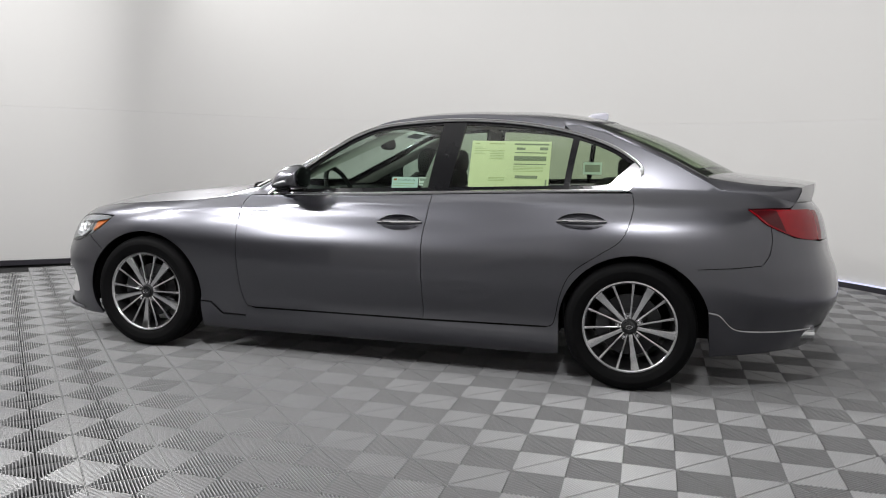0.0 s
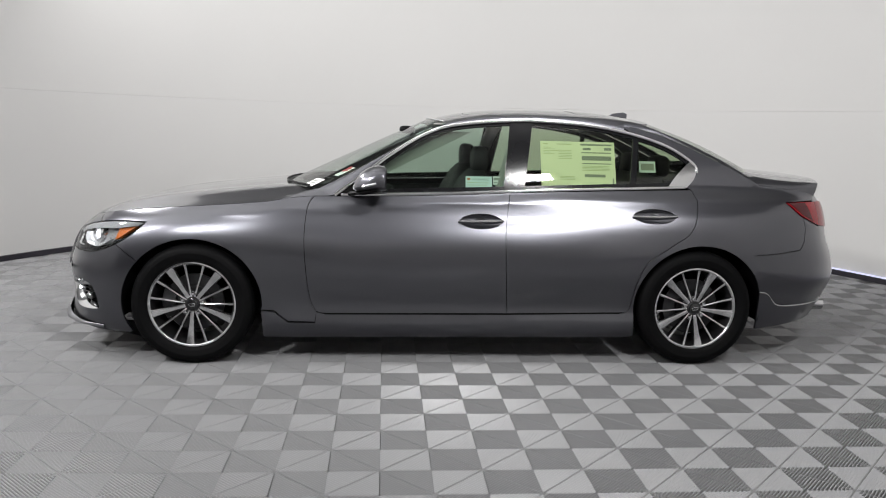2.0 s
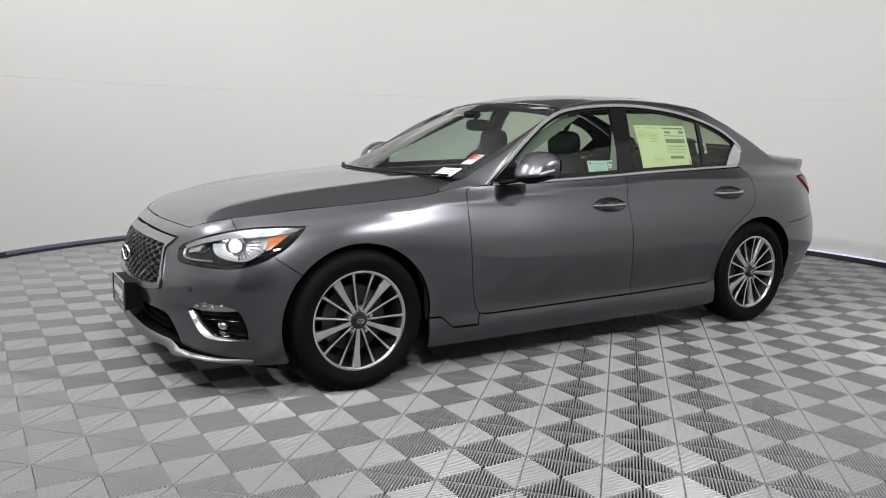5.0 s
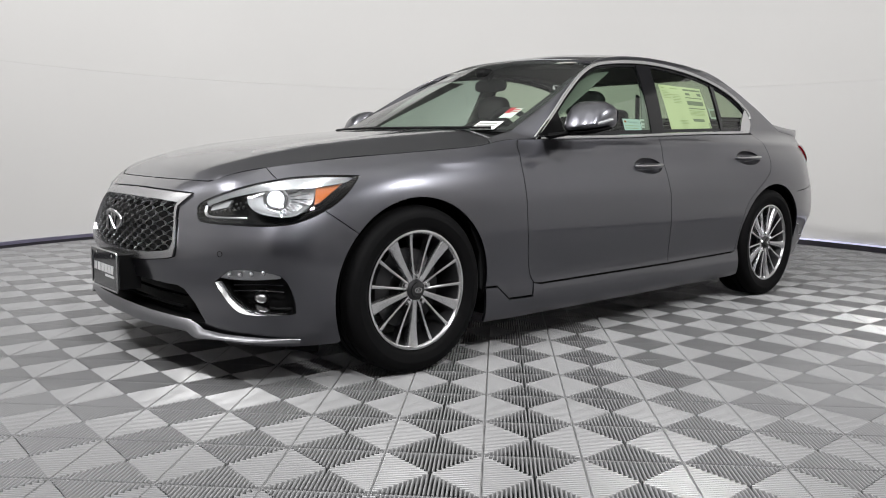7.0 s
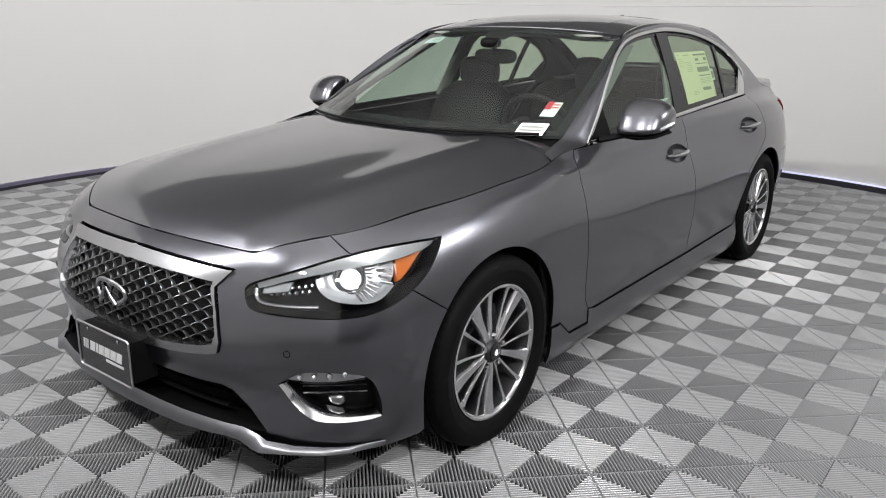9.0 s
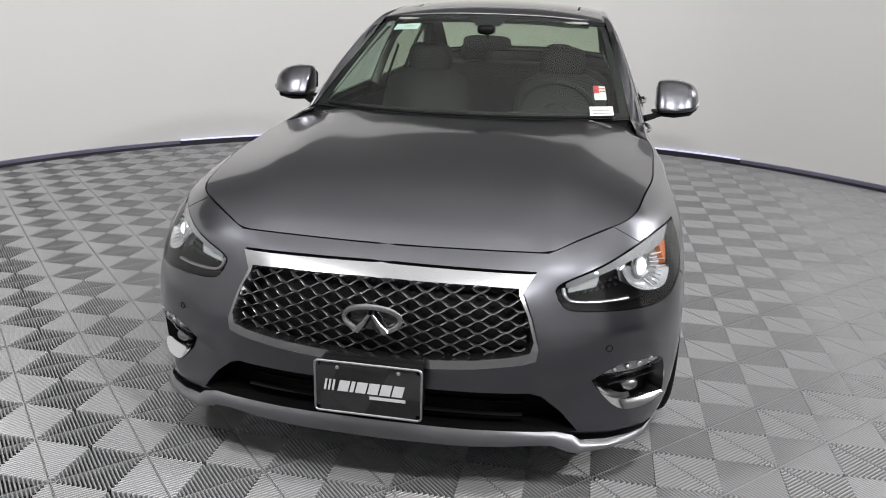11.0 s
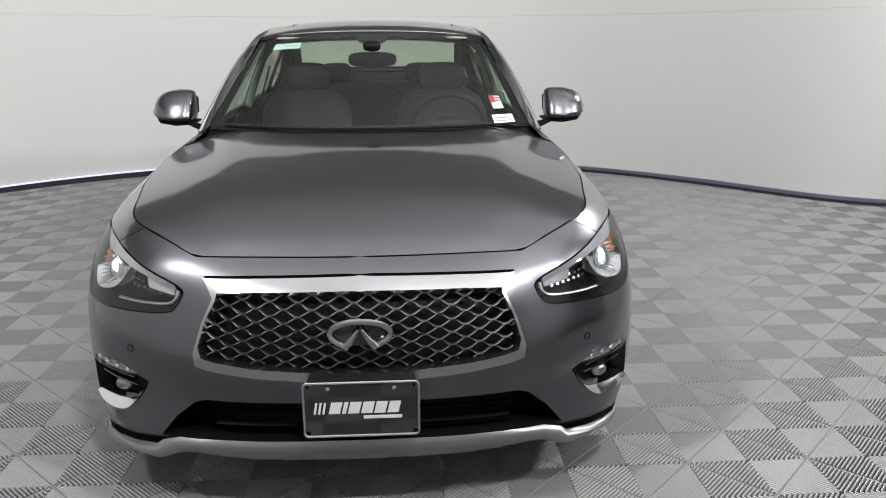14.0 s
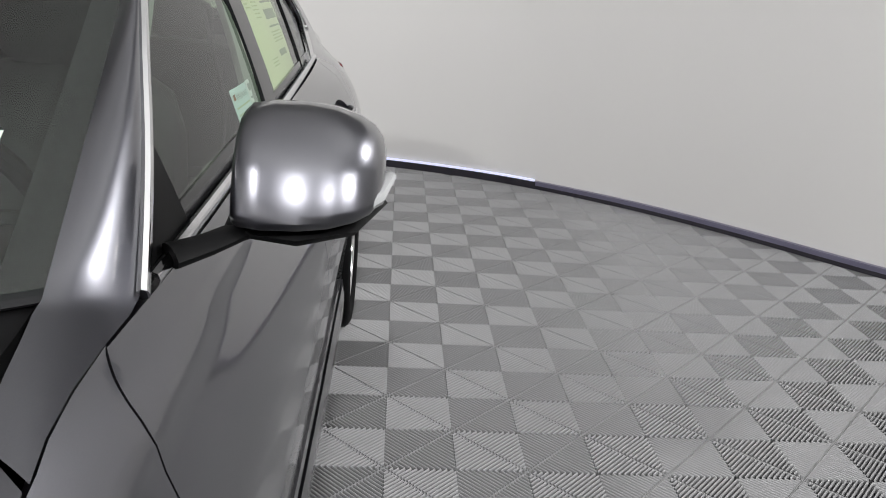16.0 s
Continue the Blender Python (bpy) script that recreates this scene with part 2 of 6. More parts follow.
# upright sections: (height, depth behind the plan) at stations along the body
SECTIONS = [
    (-3.02, [(0.12, 0.16), (0.20, 0.035), (0.235, 0.0), (0.27, 0.012), (0.33, 0.03), (0.45, 0.005), (0.55, 0.0), (0.64, 0.02), (0.70, 0.07), (0.76, 0.15), (0.80, 0.25)]),
    (-2.60, [(0.12, 0.13), (0.20, 0.035), (0.235, 0.0), (0.27, 0.010), (0.33, 0.02), (0.45, 0.0), (0.55, 0.0), (0.63, 0.018), (0.69, 0.065), (0.75, 0.14), (0.80, 0.24)]),
    (-2.37, [(0.12, 0.11), (0.20, 0.040), (0.24, 0.012), (0.30, 0.018), (0.38, 0.026), (0.45, 0.008), (0.50, 0.008), (0.55, 0.024), (0.60, 0.046), (0.65, 0.068), (0.71, 0.098), (0.77, 0.150), (0.83, 0.25)]),
    (-2.25, [(0.12, 0.09), (0.17, 0.04), (0.23, 0.012), (0.30, 0.022), (0.38, 0.030), (0.47, 0.006), (0.53, 0.006), (0.59, 0.022), (0.64, 0.036), (0.71, 0.064), (0.77, 0.12), (0.83, 0.24)]),
    (-2.04, [(0.12, 0.07), (0.17, 0.018), (0.23, -0.010), (0.30, -0.014), (0.38, -0.016), (0.47, -0.028), (0.53, -0.028), (0.59, -0.012), (0.64, 0.008), (0.71, 0.038), (0.77, 0.083), (0.83, 0.171)]),
    (-1.86, [(0.12, 0.06), (0.17, 0.020), (0.25, -0.012), (0.33, -0.024), (0.42, -0.028), (0.52, -0.026), (0.60, -0.018), (0.68, 0.002), (0.75, 0.042), (0.82, 0.11), (0.87, 0.22)]),
    (-1.425, [(0.12, 0.08), (0.20, 0.05), (0.30, 0.03), (0.42, 0.01), (0.55, 0.0), (0.66, 0.0), (0.73, 0.010), (0.79, 0.035), (0.84, 0.075), (0.88, 0.13), (0.91, 0.20)]),
    (-1.0, [(0.12, 0.06), (0.17, 0.030), (0.24, 0.018), (0.32, 0.018), (0.42, 0.012), (0.54, 0.004), (0.66, 0.004), (0.76, 0.022), (0.84, 0.055), (0.90, 0.090), (0.93, 0.135)]),
    (-0.5, [(0.12, 0.06), (0.17, 0.022), (0.24, 0.010), (0.32, 0.022), (0.42, 0.012), (0.54, 0.003), (0.66, 0.008), (0.76, 0.036), (0.84, 0.070), (0.90, 0.092), (0.95, 0.118)]),
    (0.3, [(0.12, 0.06), (0.17, 0.022), (0.24, 0.010), (0.32, 0.026), (0.42, 0.014), (0.54, 0.003), (0.66, 0.008), (0.76, 0.036), (0.84, 0.074), (0.91, 0.096), (0.985, 0.135)]),
    (0.95, [(0.12, 0.06), (0.17, 0.026), (0.24, 0.016), (0.32, 0.030), (0.42, 0.020), (0.54, 0.006), (0.66, 0.004), (0.76, 0.022), (0.85, 0.055), (0.93, 0.090), (1.005, 0.140)]),
    (1.425, [(0.12, 0.08), (0.20, 0.05), (0.30, 0.035), (0.42, 0.016), (0.55, 0.002), (0.68, 0.0), (0.77, 0.006), (0.85, 0.028), (0.92, 0.070), (0.98, 0.120), (1.03, 0.180)]),
    (1.85, [(0.12, 0.13), (0.20, 0.075), (0.30, 0.05), (0.42, 0.020), (0.55, 0.0), (0.68, 0.0), (0.78, 0.012), (0.86, 0.035), (0.93, 0.075), (0.99, 0.130), (1.05, 0.220)]),
    (2.25, [(0.12, 0.20), (0.20, 0.12), (0.30, 0.07), (0.40, 0.035), (0.50, 0.0), (0.62, 0.008), (0.74, 0.040), (0.84, 0.065), (0.93, 0.090), (0.99, 0.130), (1.05, 0.210)]),
    (2.65, [(0.12, 0.24), (0.20, 0.15), (0.30, 0.08), (0.40, 0.03), (0.48, 0.0), (0.60, 0.014), (0.72, 0.060), (0.84, 0.085), (0.93, 0.115), (0.98, 0.155), (1.03, 0.220)]),
    (3.10, [(0.12, 0.26), (0.20, 0.16), (0.30, 0.08), (0.40, 0.03), (0.48, 0.0), (0.60, 0.014), (0.72, 0.060), (0.84, 0.090), (0.93, 0.125), (0.98, 0.160), (1.02, 0.22)]),
]
ST = [k[0] for k in SECTIONS]


def raw_inset(s, z):
    if s <= ST[0]:
        return spline(SECTIONS[0][1], z)
    if s >= ST[-1]:
        return spline(SECTIONS[-1][1], z)
    i = 0
    while s > ST[i + 1]:
        i += 1
    keys = [(ST[k], spline(SECTIONS[k][1], z)) for k in range(max(0, i - 1), min(len(ST), i + 3))]
    return spline(keys, s)


def softened(table, sigma, axis):
    """The table blurred along one axis, its ends held."""
    n = int(3 * sigma) + 1
    w = np.exp(-0.5 * (np.arange(-n, n + 1) / sigma) ** 2)
    w /= w.sum()
    pad = [(0, 0), (0, 0)]
    pad[axis] = (n, n)
    t = np.pad(table, pad, mode="reflect", reflect_type="odd")
    return np.apply_along_axis(lambda v: np.convolve(v, w, "valid"), axis, t)


DS, DZ, S0, Z0 = 0.03, 0.01, -3.06, 0.10
INSETS = np.array([[raw_inset(S0 + DS * i, Z0 + DZ * j) for j in range(98)] for i in range(210)])
INSETS = softened(softened(INSETS, 2.2, 0), 1.6, 1)


def cubic(p, t):
    """Uniform B-spline weights on four neighbours."""
    return ((1 - t) ** 3 * p[0] + (3 * t ** 3 - 6 * t * t + 4) * p[1] + (-3 * t ** 3 + 3 * t * t + 3 * t + 1) * p[2] + t ** 3 * p[3]) / 6


def inset(s, z):
    a = min(206.999, max(1.0, (s - S0) / DS))
    b = min(94.999, max(1.0, (z - Z0) / DZ))
    i, j = int(a), int(b)
    return float(cubic(cubic(INSETS[i - 1:i + 3, j - 1:j + 3], a - i), b - j))


SHOULDER = [(-1.8, 0.815), (-1.146, 0.847), (-0.851, 0.862), (-0.516, 0.881), (-0.146, 0.908), (0.312, 0.928), (0.711, 0.944), (1.4, 0.958), (2.1, 0.960)]


def side_skin(s, z, out=0.0):
    """A point of the near side's skin, from the length along the plan and the height."""
    x, y, nx, ny = plan_at(s)
    zr = spline(SHOULDER, s)
    d = inset(s, z) - out - 0.0045 * math.exp(-((z - zr) / 0.020) ** 2) * min(1.0, max(0.0, (s + 1.75) / 0.5)) * min(1.0, max(0.0, (2.1 - s) / 0.4))
    return Vector((x - nx * d, -(y - ny * d), z))


def glass_half(x, z):
    """Half width of the cabin's side glass."""
    u = z - 0.95
    back = max(0.0, x - 0.6)
    return 0.768 - 0.30 * u - 0.27 * u * u - 0.022 * back * back


HOOD_MID = [(-2.20, 0.695), (-2.13, 0.761), (-2.03, 0.816), (-1.8, 0.880), (-1.5, 0.927), (-1.2, 0.962), (-0.95, 0.985), (-0.7, 1.00)]


ROOF_MID = [(-0.20, 1.325), (-0.1, 1.378), (0.05, 1.420), (0.3, 1.453), (0.55, 1.461), (0.85, 1.456), (1.1, 1.434), (1.3, 1.396), (1.5, 1.335)]


def screen_skin(u, v):
    """The windscreen: v up from the cowl (0) to the roof (1), u across (-1 to 1)."""
    half = 0.712 - 0.132 * v
    y = u * half
    xm = -0.985 + 0.885 * v + 0.03 * math.sin(math.pi * v)
    zm = 0.975 + 0.412 * v + 0.018 * math.sin(math.pi * v)
    bow = (0.235 - 0.115 * v) * abs(u) ** 2.2
    return Vector((xm + bow, y, zm - 0.030 * v * abs(u) ** 2.4))


def rear_screen_skin(u, v):
    half = 0.575 + 0.06 * (1 - v)
    xm = 1.975 - 0.70 * v
    zm = 1.113 + 0.285 * v + 0.024 * math.sin(math.pi * v)
    bow = -0.16 * abs(u) ** 2.2
    return Vector((xm + bow, u * half, zm - (0.035 - 0.022 * v) * abs(u) ** 2.4))


# hood line on the fender: (length, height)
HOODLINE = [(-2.378, 0.757), (-2.252, 0.786), (-2.06, 0.812), (-1.814, 0.839), (-1.55, 0.862), (-1.202, 0.889), (-1.02, 0.906), (-0.935, 0.919), (-0.80, 0.93)]
EDGE = [side_skin(s, z) for s, z in HOODLINE]
HALF = [(-2.20, 0.20)] + [(p.x, -p.y) for p in EDGE]
RIM_Z = [(-2.20, 0.71)] + [(p.x, p.z) for p in EDGE]


NOSE_EDGE = sorted((-side_skin(q, 0.757).y, side_skin(q, 0.757).x) for q in (S_NOSE, -2.85, -2.75, -2.65, -2.6, -2.55, -2.5, -2.46, -2.43, -2.40, -2.378))


def hood_sheet(x, y):
    half, e, m = spline(HALF, x), spline(RIM_Z, x), spline(HOOD_MID, x)
    v = min(1.4, abs(y) / half)
    rise = 0.012 * math.exp(-((v - 0.66) / 0.15) ** 2) * min(1, max(0, (x + 2.12) / 0.5))
    return m - (m - e) * v ** 2.8 + rise


def hood_skin(x, y):
    """The hood: a crowned sheet with two long raised flanks, down to the fender line and the nose."""
    front = spline(NOSE_EDGE, min(abs(y), NOSE_EDGE[-1][0]))
    lift = 0.757 - hood_sheet(front, min(abs(y), NOSE_EDGE[-1][0]))
    return Vector((x, y, hood_sheet(x, y) + lift * math.exp(-max(0.0, x - front) / 0.07)))


def roof_skin(x, y):
    return Vector((x, y, spline(ROOF_MID, x) - 0.036 * (abs(y) / 0.58) ** 2.6 - 0.011 * (y / 0.58) ** 2))


def cabin_skin(x, z):
    return Vector((x, -glass_half(x, z), z))


def quarter_skin(s, z):
    """Rear flank: the body side that turns into the roof pillar above the belt."""
    a = side_skin(s, min(z, 1.05))
    b = cabin_skin(a.x, z)
    t = min(1, max(0, (z - 0.955) / 0.10))
    t = t * t * (3 - 2 * t)
    p = a.lerp(b, t)
    return Vector((p.x, p.y, z))


TRUNK_MID = [(1.78, 1.145), (1.95, 1.122), (2.10, 1.106), (2.25, 1.094), (2.35, 1.083), (2.42, 1.066), (2.47, 1.045)]


def trunk_skin(x, y):
    m = spline(TRUNK_MID, x)
    back = min(1.0, max(0.0, (x - 1.9) / 0.5))
    return Vector((x - 0.10 * (y / 0.6) ** 2 * back, y, m - 0.026 * (abs(y) / 0.66) ** 3 - 0.022 * (1 - back) * (abs(y) / 0.66) ** 3))


def smooth_line(pts, n=8):
    """A soft curve through the points."""
    p = [Vector(q) for q in pts]
    e = [2 * p[0] - p[1]] + p + [2 * p[-1] - p[-2]]
    out = []
    for i in range(1, len(e) - 2):
        a, b, c, d = e[i - 1:i + 3]
        for k in range(n):
            t = k / n
            out.append(0.5 * (2 * b + (c - a) * t + (2 * a - 5 * b + 4 * c - d) * t * t + (3 * b - a - 3 * c + d) * t ** 3))
    out.append(p[-1])
    return [tuple(q) for q in out]


def arch(cx, rx, ry, a0, a1, n=28, cz=0.335):
    return [(cx + rx * math.cos(radians(a0 + (a1 - a0) * k / n)), cz + ry * math.sin(radians(a0 + (a1 - a0) * k / n))) for k in range(n + 1)]


def inside_poly(p, poly):
    x, y = p
    hit = False
    for (x0, y0), (x1, y1) in zip(poly, poly[1:] + poly[:1]):
        if (y0 > y) != (y1 > y) and x < (x1 - x0) * (y - y0) / (y1 - y0) + x0:
            hit = not hit
    return hit


def resample(poly, step):
    out = []
    for (x0, y0), (x1, y1) in zip(poly, poly[1:] + poly[:1]):
        n = max(1, int(math.hypot(x1 - x0, y1 - y0) / step + 0.5))
        if math.hypot(x1 - x0, y1 - y0) < 1e-5:
            continue
        out += [(x0 + (x1 - x0) * k / n, y0 + (y1 - y0) * k / n) for k in range(n)]
    return out


def shrunk(poly, gap, keep):
    """The outline drawn in by gap, but for points that keep() holds on a mirror line."""
    area = sum(a[0] * b[1] - b[0] * a[1] for a, b in zip(poly, poly[1:] + poly[:1]))
    sign = 1 if area > 0 else -1
    out = []
    n = len(poly)
    for i, p in enumerate(poly):
        if keep and keep(p):
            out.append(p)
            continue
        a, b = poly[i - 1], poly[(i + 1) % n]
        dx, dy = b[0] - a[0], b[1] - a[1]
        d = math.hypot(dx, dy) or 1
        out.append((p[0] - dy / d * gap * sign, p[1] + dx / d * gap * sign))
    return out


def patch(fn, poly, holes=(), step=0.035, gap=0.002, thick=0.014, keep=None, outward=None):
    """Vertices, normals and faces of a panel: a flat outline laid on a skin, with a rim that goes in by its thickness."""
    from mathutils.geometry import delaunay_2d_cdt
    rings = [shrunk(resample(poly, step), gap, keep)] + [resample(h, step) for h in holes]
    pts, edges = [], []
    for ring in rings:
        n = len(pts)
        pts += ring
        edges += [(n + i, n + (i + 1) % len(ring)) for i in range(len(ring))]
    nb = len(pts)
    b = np.array(pts)
    lo, hi = b.min(0), b.max(0)
    for i in range(int((hi[0] - lo[0]) / step) + 1):
        for j in range(int((hi[1] - lo[1]) / step) + 1):
            p = (lo[0] + (i + 0.5) * step, lo[1] + (j + 0.5) * step)
            if ((b - p) ** 2).sum(1).min() < (0.55 * step) ** 2:
                continue
            if inside_poly(p, rings[0]) and not any(inside_poly(p, h) for h in rings[1:]):
                pts.append(p)
    v2, _, tris, _, _, _ = delaunay_2d_cdt([Vector(p) for p in pts], edges, [], 0, 1e-6)
    v2 = [tuple(p) for p in v2]
    faces = []
    for f in tris:
        c = (sum(v2[i][0] for i in f) / 3, sum(v2[i][1] for i in f) / 3)
        if inside_poly(c, rings[0]) and not any(inside_poly(c, h) for h in rings[1:]):
            faces.append(tuple(f))
    verts, normals = [], []
    h = 2e-3
    flip = 0
    for a, c in v2:
        p = fn(a, c)
        n = (fn(a + h, c) - fn(a - h, c)).cross(fn(a, c + h) - fn(a, c - h))
        n = n.normalized() if n.length > 1e-12 else Vector((0, 0, 1))
        verts.append(p)
        normals.append(n)
    mid = sum(verts, Vector()) / len(verts)
    ref = outward or (mid - Vector((0.2, 0, 0.6)))
    if sum(n.dot(Vector(ref)) for n in normals) < 0:
        normals = [-n for n in normals]
    out_f = []
    for f in faces:
        g = (verts[f[1]] - verts[f[0]]).cross(verts[f[2]] - verts[f[0]])
        out_f.append(f if g.dot(normals[f[0]]) > 0 else f[::-1])
    # rim
    count = {}
    for f in out_f:
        for a, c in zip(f, f[1:] + f[:1]):
            count[(a, c)] = 1
    if thick:
        for (a, c) in list(count):
            if (c, a) in count:
                continue
            if keep and keep(v2[a]) and keep(v2[c]):
                continue
            k = len(verts)
            d = (verts[c] - verts[a])
            side = d.cross(normals[a])
            side = side.normalized() if side.length > 1e-9 else normals[a]
            verts += [verts[a].copy(), verts[c].copy(), verts[c] - normals[c] * thick, verts[a] - normals[a] * thick]
            normals += [side] * 4
            out_f.append((k + 1, k, k + 3, k + 2))
    return verts, normals, out_f


def panel(name, data, mat, parent, label="", mirror=None):
    """A mesh from patches; mirror "far" turns it to the far side, "both" joins the two halves."""
    verts, normals, faces = [], [], []
    for v, n, f in (data if isinstance(data, list) else [data]):
        k = len(verts)
        if mirror != "far":
            verts += [tuple(p) for p in v]
            normals += [tuple(p) for p in n]
            faces += [tuple(i + k for i in q) for q in f]
        k = len(verts)
        if mirror in ("far", "both"):
            verts += [(p.x, -p.y, p.z) for p in v]
            normals += [(p.x, -p.y, p.z) for p in n]
            faces += [tuple(i + k for i in q[::-1]) for q in f]
    me = bpy.data.meshes.new(name)
    me.from_pydata(verts, [], faces)
    for p in me.polygons:
        p.use_smooth = True
    me.normals_split_custom_set_from_vertices(normals)
    me.materials.append(mat)
    ob = new(name, me)
    if parent is not None:
        ob.parent = parent
    if label:
        ob["label"] = label
    return ob


def two(name, data, mat, parent, label=""):
    return panel(name, data, mat, parent, label), panel(name, data, mat, parent, label, "far")


def tube(bm, pts, radius, n=8, flat=1.0, up=(0, 0, 1), closed=False):
    """A bar along the points; radius may be a list, flat squeezes it along up."""
    rings = []
    m = len(pts)
    pts = [Vector(p) for p in pts]
    for i, p in enumerate(pts):
        a = pts[(i - 1) % m] if closed else pts[max(0, i - 1)]
        b = pts[(i + 1) % m] if closed else pts[min(m - 1, i + 1)]
        d = (b - a).normalized()
        x = d.cross(Vector(up)).normalized()
        y = x.cross(d)
        r = radius[i] if isinstance(radius, (list, tuple)) else radius
        rings.append([bm.verts.new(p + x * (r * math.cos(2 * math.pi * k / n)) + y * (r * flat * math.sin(2 * math.pi * k / n))) for k in range(n)])
    for a, b in list(zip(rings, rings[1:])) + ([(rings[-1], rings[0])] if closed else []):
        for k in range(n):
            bm.faces.new((a[k], a[(k + 1) % n], b[(k + 1) % n], b[k]))
    if not closed:
        bm.faces.new(rings[0][::-1])
        bm.faces.new(rings[-1])


def revolve(bm, profile, n=48, centre=(0, 0, 0), closed=False):
    """Turns (radius, y) points about the y axis."""
    rings = []
    for r, y in profile:
        rings.append([bm.verts.new((centre[0] + r * math.cos(2 * math.pi * k / n), centre[1] + y, centre[2] + r * math.sin(2 * math.pi * k / n))) for k in range(n)])
    for a, b in list(zip(rings, rings[1:])) + ([(rings[-1], rings[0])] if closed else []):
        for k in range(n):
            bm.faces.new((a[k], a[(k + 1) % n], b[(k + 1) % n], b[k]))
    return rings


def ball(bm, centre, radii, n=16, m=10, power=2.0):
    """A rounded solid: an ellipsoid, squarer with a higher power."""
    def pw(v):
        return math.copysign(abs(v) ** (2 / power), v)
    rows = []
    for i in range(1, m):
        a = math.pi * i / m - math.pi / 2
        rows.append([bm.verts.new((centre[0] + radii[0] * pw(math.cos(a)) * pw(math.cos(2 * math.pi * k / n)),
                                   centre[1] + radii[1] * pw(math.cos(a)) * pw(math.sin(2 * math.pi * k / n)),
                                   centre[2] + radii[2] * pw(math.sin(a)))) for k in range(n)])
    lo = bm.verts.new((centre[0], centre[1], centre[2] - radii[2]))
    hi = bm.verts.new((centre[0], centre[1], centre[2] + radii[2]))
    for a, b in zip(rows, rows[1:]):
        for k in range(n):
            bm.faces.new((a[k], a[(k + 1) % n], b[(k + 1) % n], b[k]))
    for k in range(n):
        bm.faces.new((lo, rows[0][(k + 1) % n], rows[0][k]))
        bm.faces.new((hi, rows[-1][k], rows[-1][(k + 1) % n]))


def ruled(curve_a, curve_b, bulge, n=5):
    """A strip between two curves of as many points, raised in the middle by bulge."""
    verts, faces = [], []
    m = len(curve_a)
    for a, b in zip(curve_a, curve_b):
        for k in range(n + 1):
            t = k / n
            verts.append(a.lerp(b, t) + Vector(bulge(a, b)) * (4 * t * (1 - t)))
    for i in range(m - 1):
        for k in range(n):
            q = i * (n + 1) + k
            faces.append((q, q + 1, q + n + 2, q + n + 1))
    # normals by neighbours
    normals = []
    for i in range(m):
        for k in range(n + 1):
            p = lambda ii, kk: verts[min(m - 1, max(0, ii)) * (n + 1) + min(n, max(0, kk))]
            c = (p(i + 1, k) - p(i - 1, k)).cross(p(i, k + 1) - p(i, k - 1)).normalized()
            normals.append(c)
    mid = sum(verts, Vector()) / len(verts)
    if sum(q.dot(mid - Vector((0.3, 0, 0.9))) for q in normals) < 0:
        normals = [-q for q in normals]
    fixed = []
    for f in faces:
        g = (verts[f[1]] - verts[f[0]]).cross(verts[f[2]] - verts[f[0]])
        fixed.append(f if g.dot(normals[f[0]]) > 0 else f[::-1])
    return verts, normals, fixed


M_PAINT = material("grey_metallic_paint", (0.120, 0.120, 0.135), 0.30, 1.0, coat=1.0, vary=0.05, scale=700, coat_rough=0.05)
M_CHROME = material("chrome", (0.72, 0.72, 0.73), 0.12, 1.0, vary=0.02, scale=3)
M_SATIN = material("satin_chrome", (0.50, 0.50, 0.51), 0.28, 1.0, vary=0.03, scale=5)
M_BRIGHT = material("bright_satin", (0.38, 0.38, 0.39), 0.27, 1.0, vary=0.03, scale=5)
# Lip: light caught by its upward face is put into a paler silver.
M_LIP = material("lip_lit_silver", (0.20, 0.20, 0.212), 0.35, 0.8, vary=0.04, scale=12)
M_BEZEL = material("pale_lamp_silver", (0.52, 0.53, 0.54), 0.22, 0.6, vary=0.04, scale=30, coat=0.4)
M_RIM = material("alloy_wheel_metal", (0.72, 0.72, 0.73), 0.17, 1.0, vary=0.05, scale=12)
# Shade behind the spokes is put into this darker copy of the alloy.
M_RIMSHADE = material("shaded_alloy", (0.045, 0.045, 0.047), 0.45, 0.9, vary=0.1, scale=9)
M_RUBBER = material("tyre_rubber", (0.0042, 0.0042, 0.0045), 0.55, vary=0.2, scale=30, bump=0.2, bump_scale=250, spec=0.05)
M_GRILLE = material("dark_chrome", (0.30, 0.30, 0.305), 0.28, 1.0, vary=0.05, scale=20)
M_BLACK = material("black_plastic", (0.0035, 0.0035, 0.0038), 0.5, vary=0.2, scale=20, bump=0.1, bump_scale=400, spec=0.1)
M_GLOSS = material("gloss_black", (0.008, 0.008, 0.009), 0.08, vary=0.05, coat=0.5)
M_PIANO = material("pillar_black", (0.008, 0.008, 0.009), 0.12, vary=0.1, spec=0.3)
M_GLASS = glass_material("window_glass", (0.60, 0.70, 0.62))
M_TINT = glass_material("rear_window_glass", (0.64, 0.72, 0.58))
M_SCREEN = glass_material("windscreen_glass", (0.78, 0.86, 0.80))
M_CLEAR = glass_material("clear_lens", (0.92, 0.93, 0.94))
M_CABIN = material("charcoal_interior", (0.011, 0.0113, 0.012), 0.7, vary=0.2, scale=15, bump=0.08, bump_scale=300, spec=0.2)
M_LEATHER = material("dark_leather", (0.0065, 0.0067, 0.007), 0.6, vary=0.15, scale=20, bump=0.08, bump_scale=260, spec=0.2)
M_LINING = material("pale_headlining", (0.22, 0.22, 0.205), 0.85, vary=0.06, scale=20, bump=0.2, bump_scale=400)
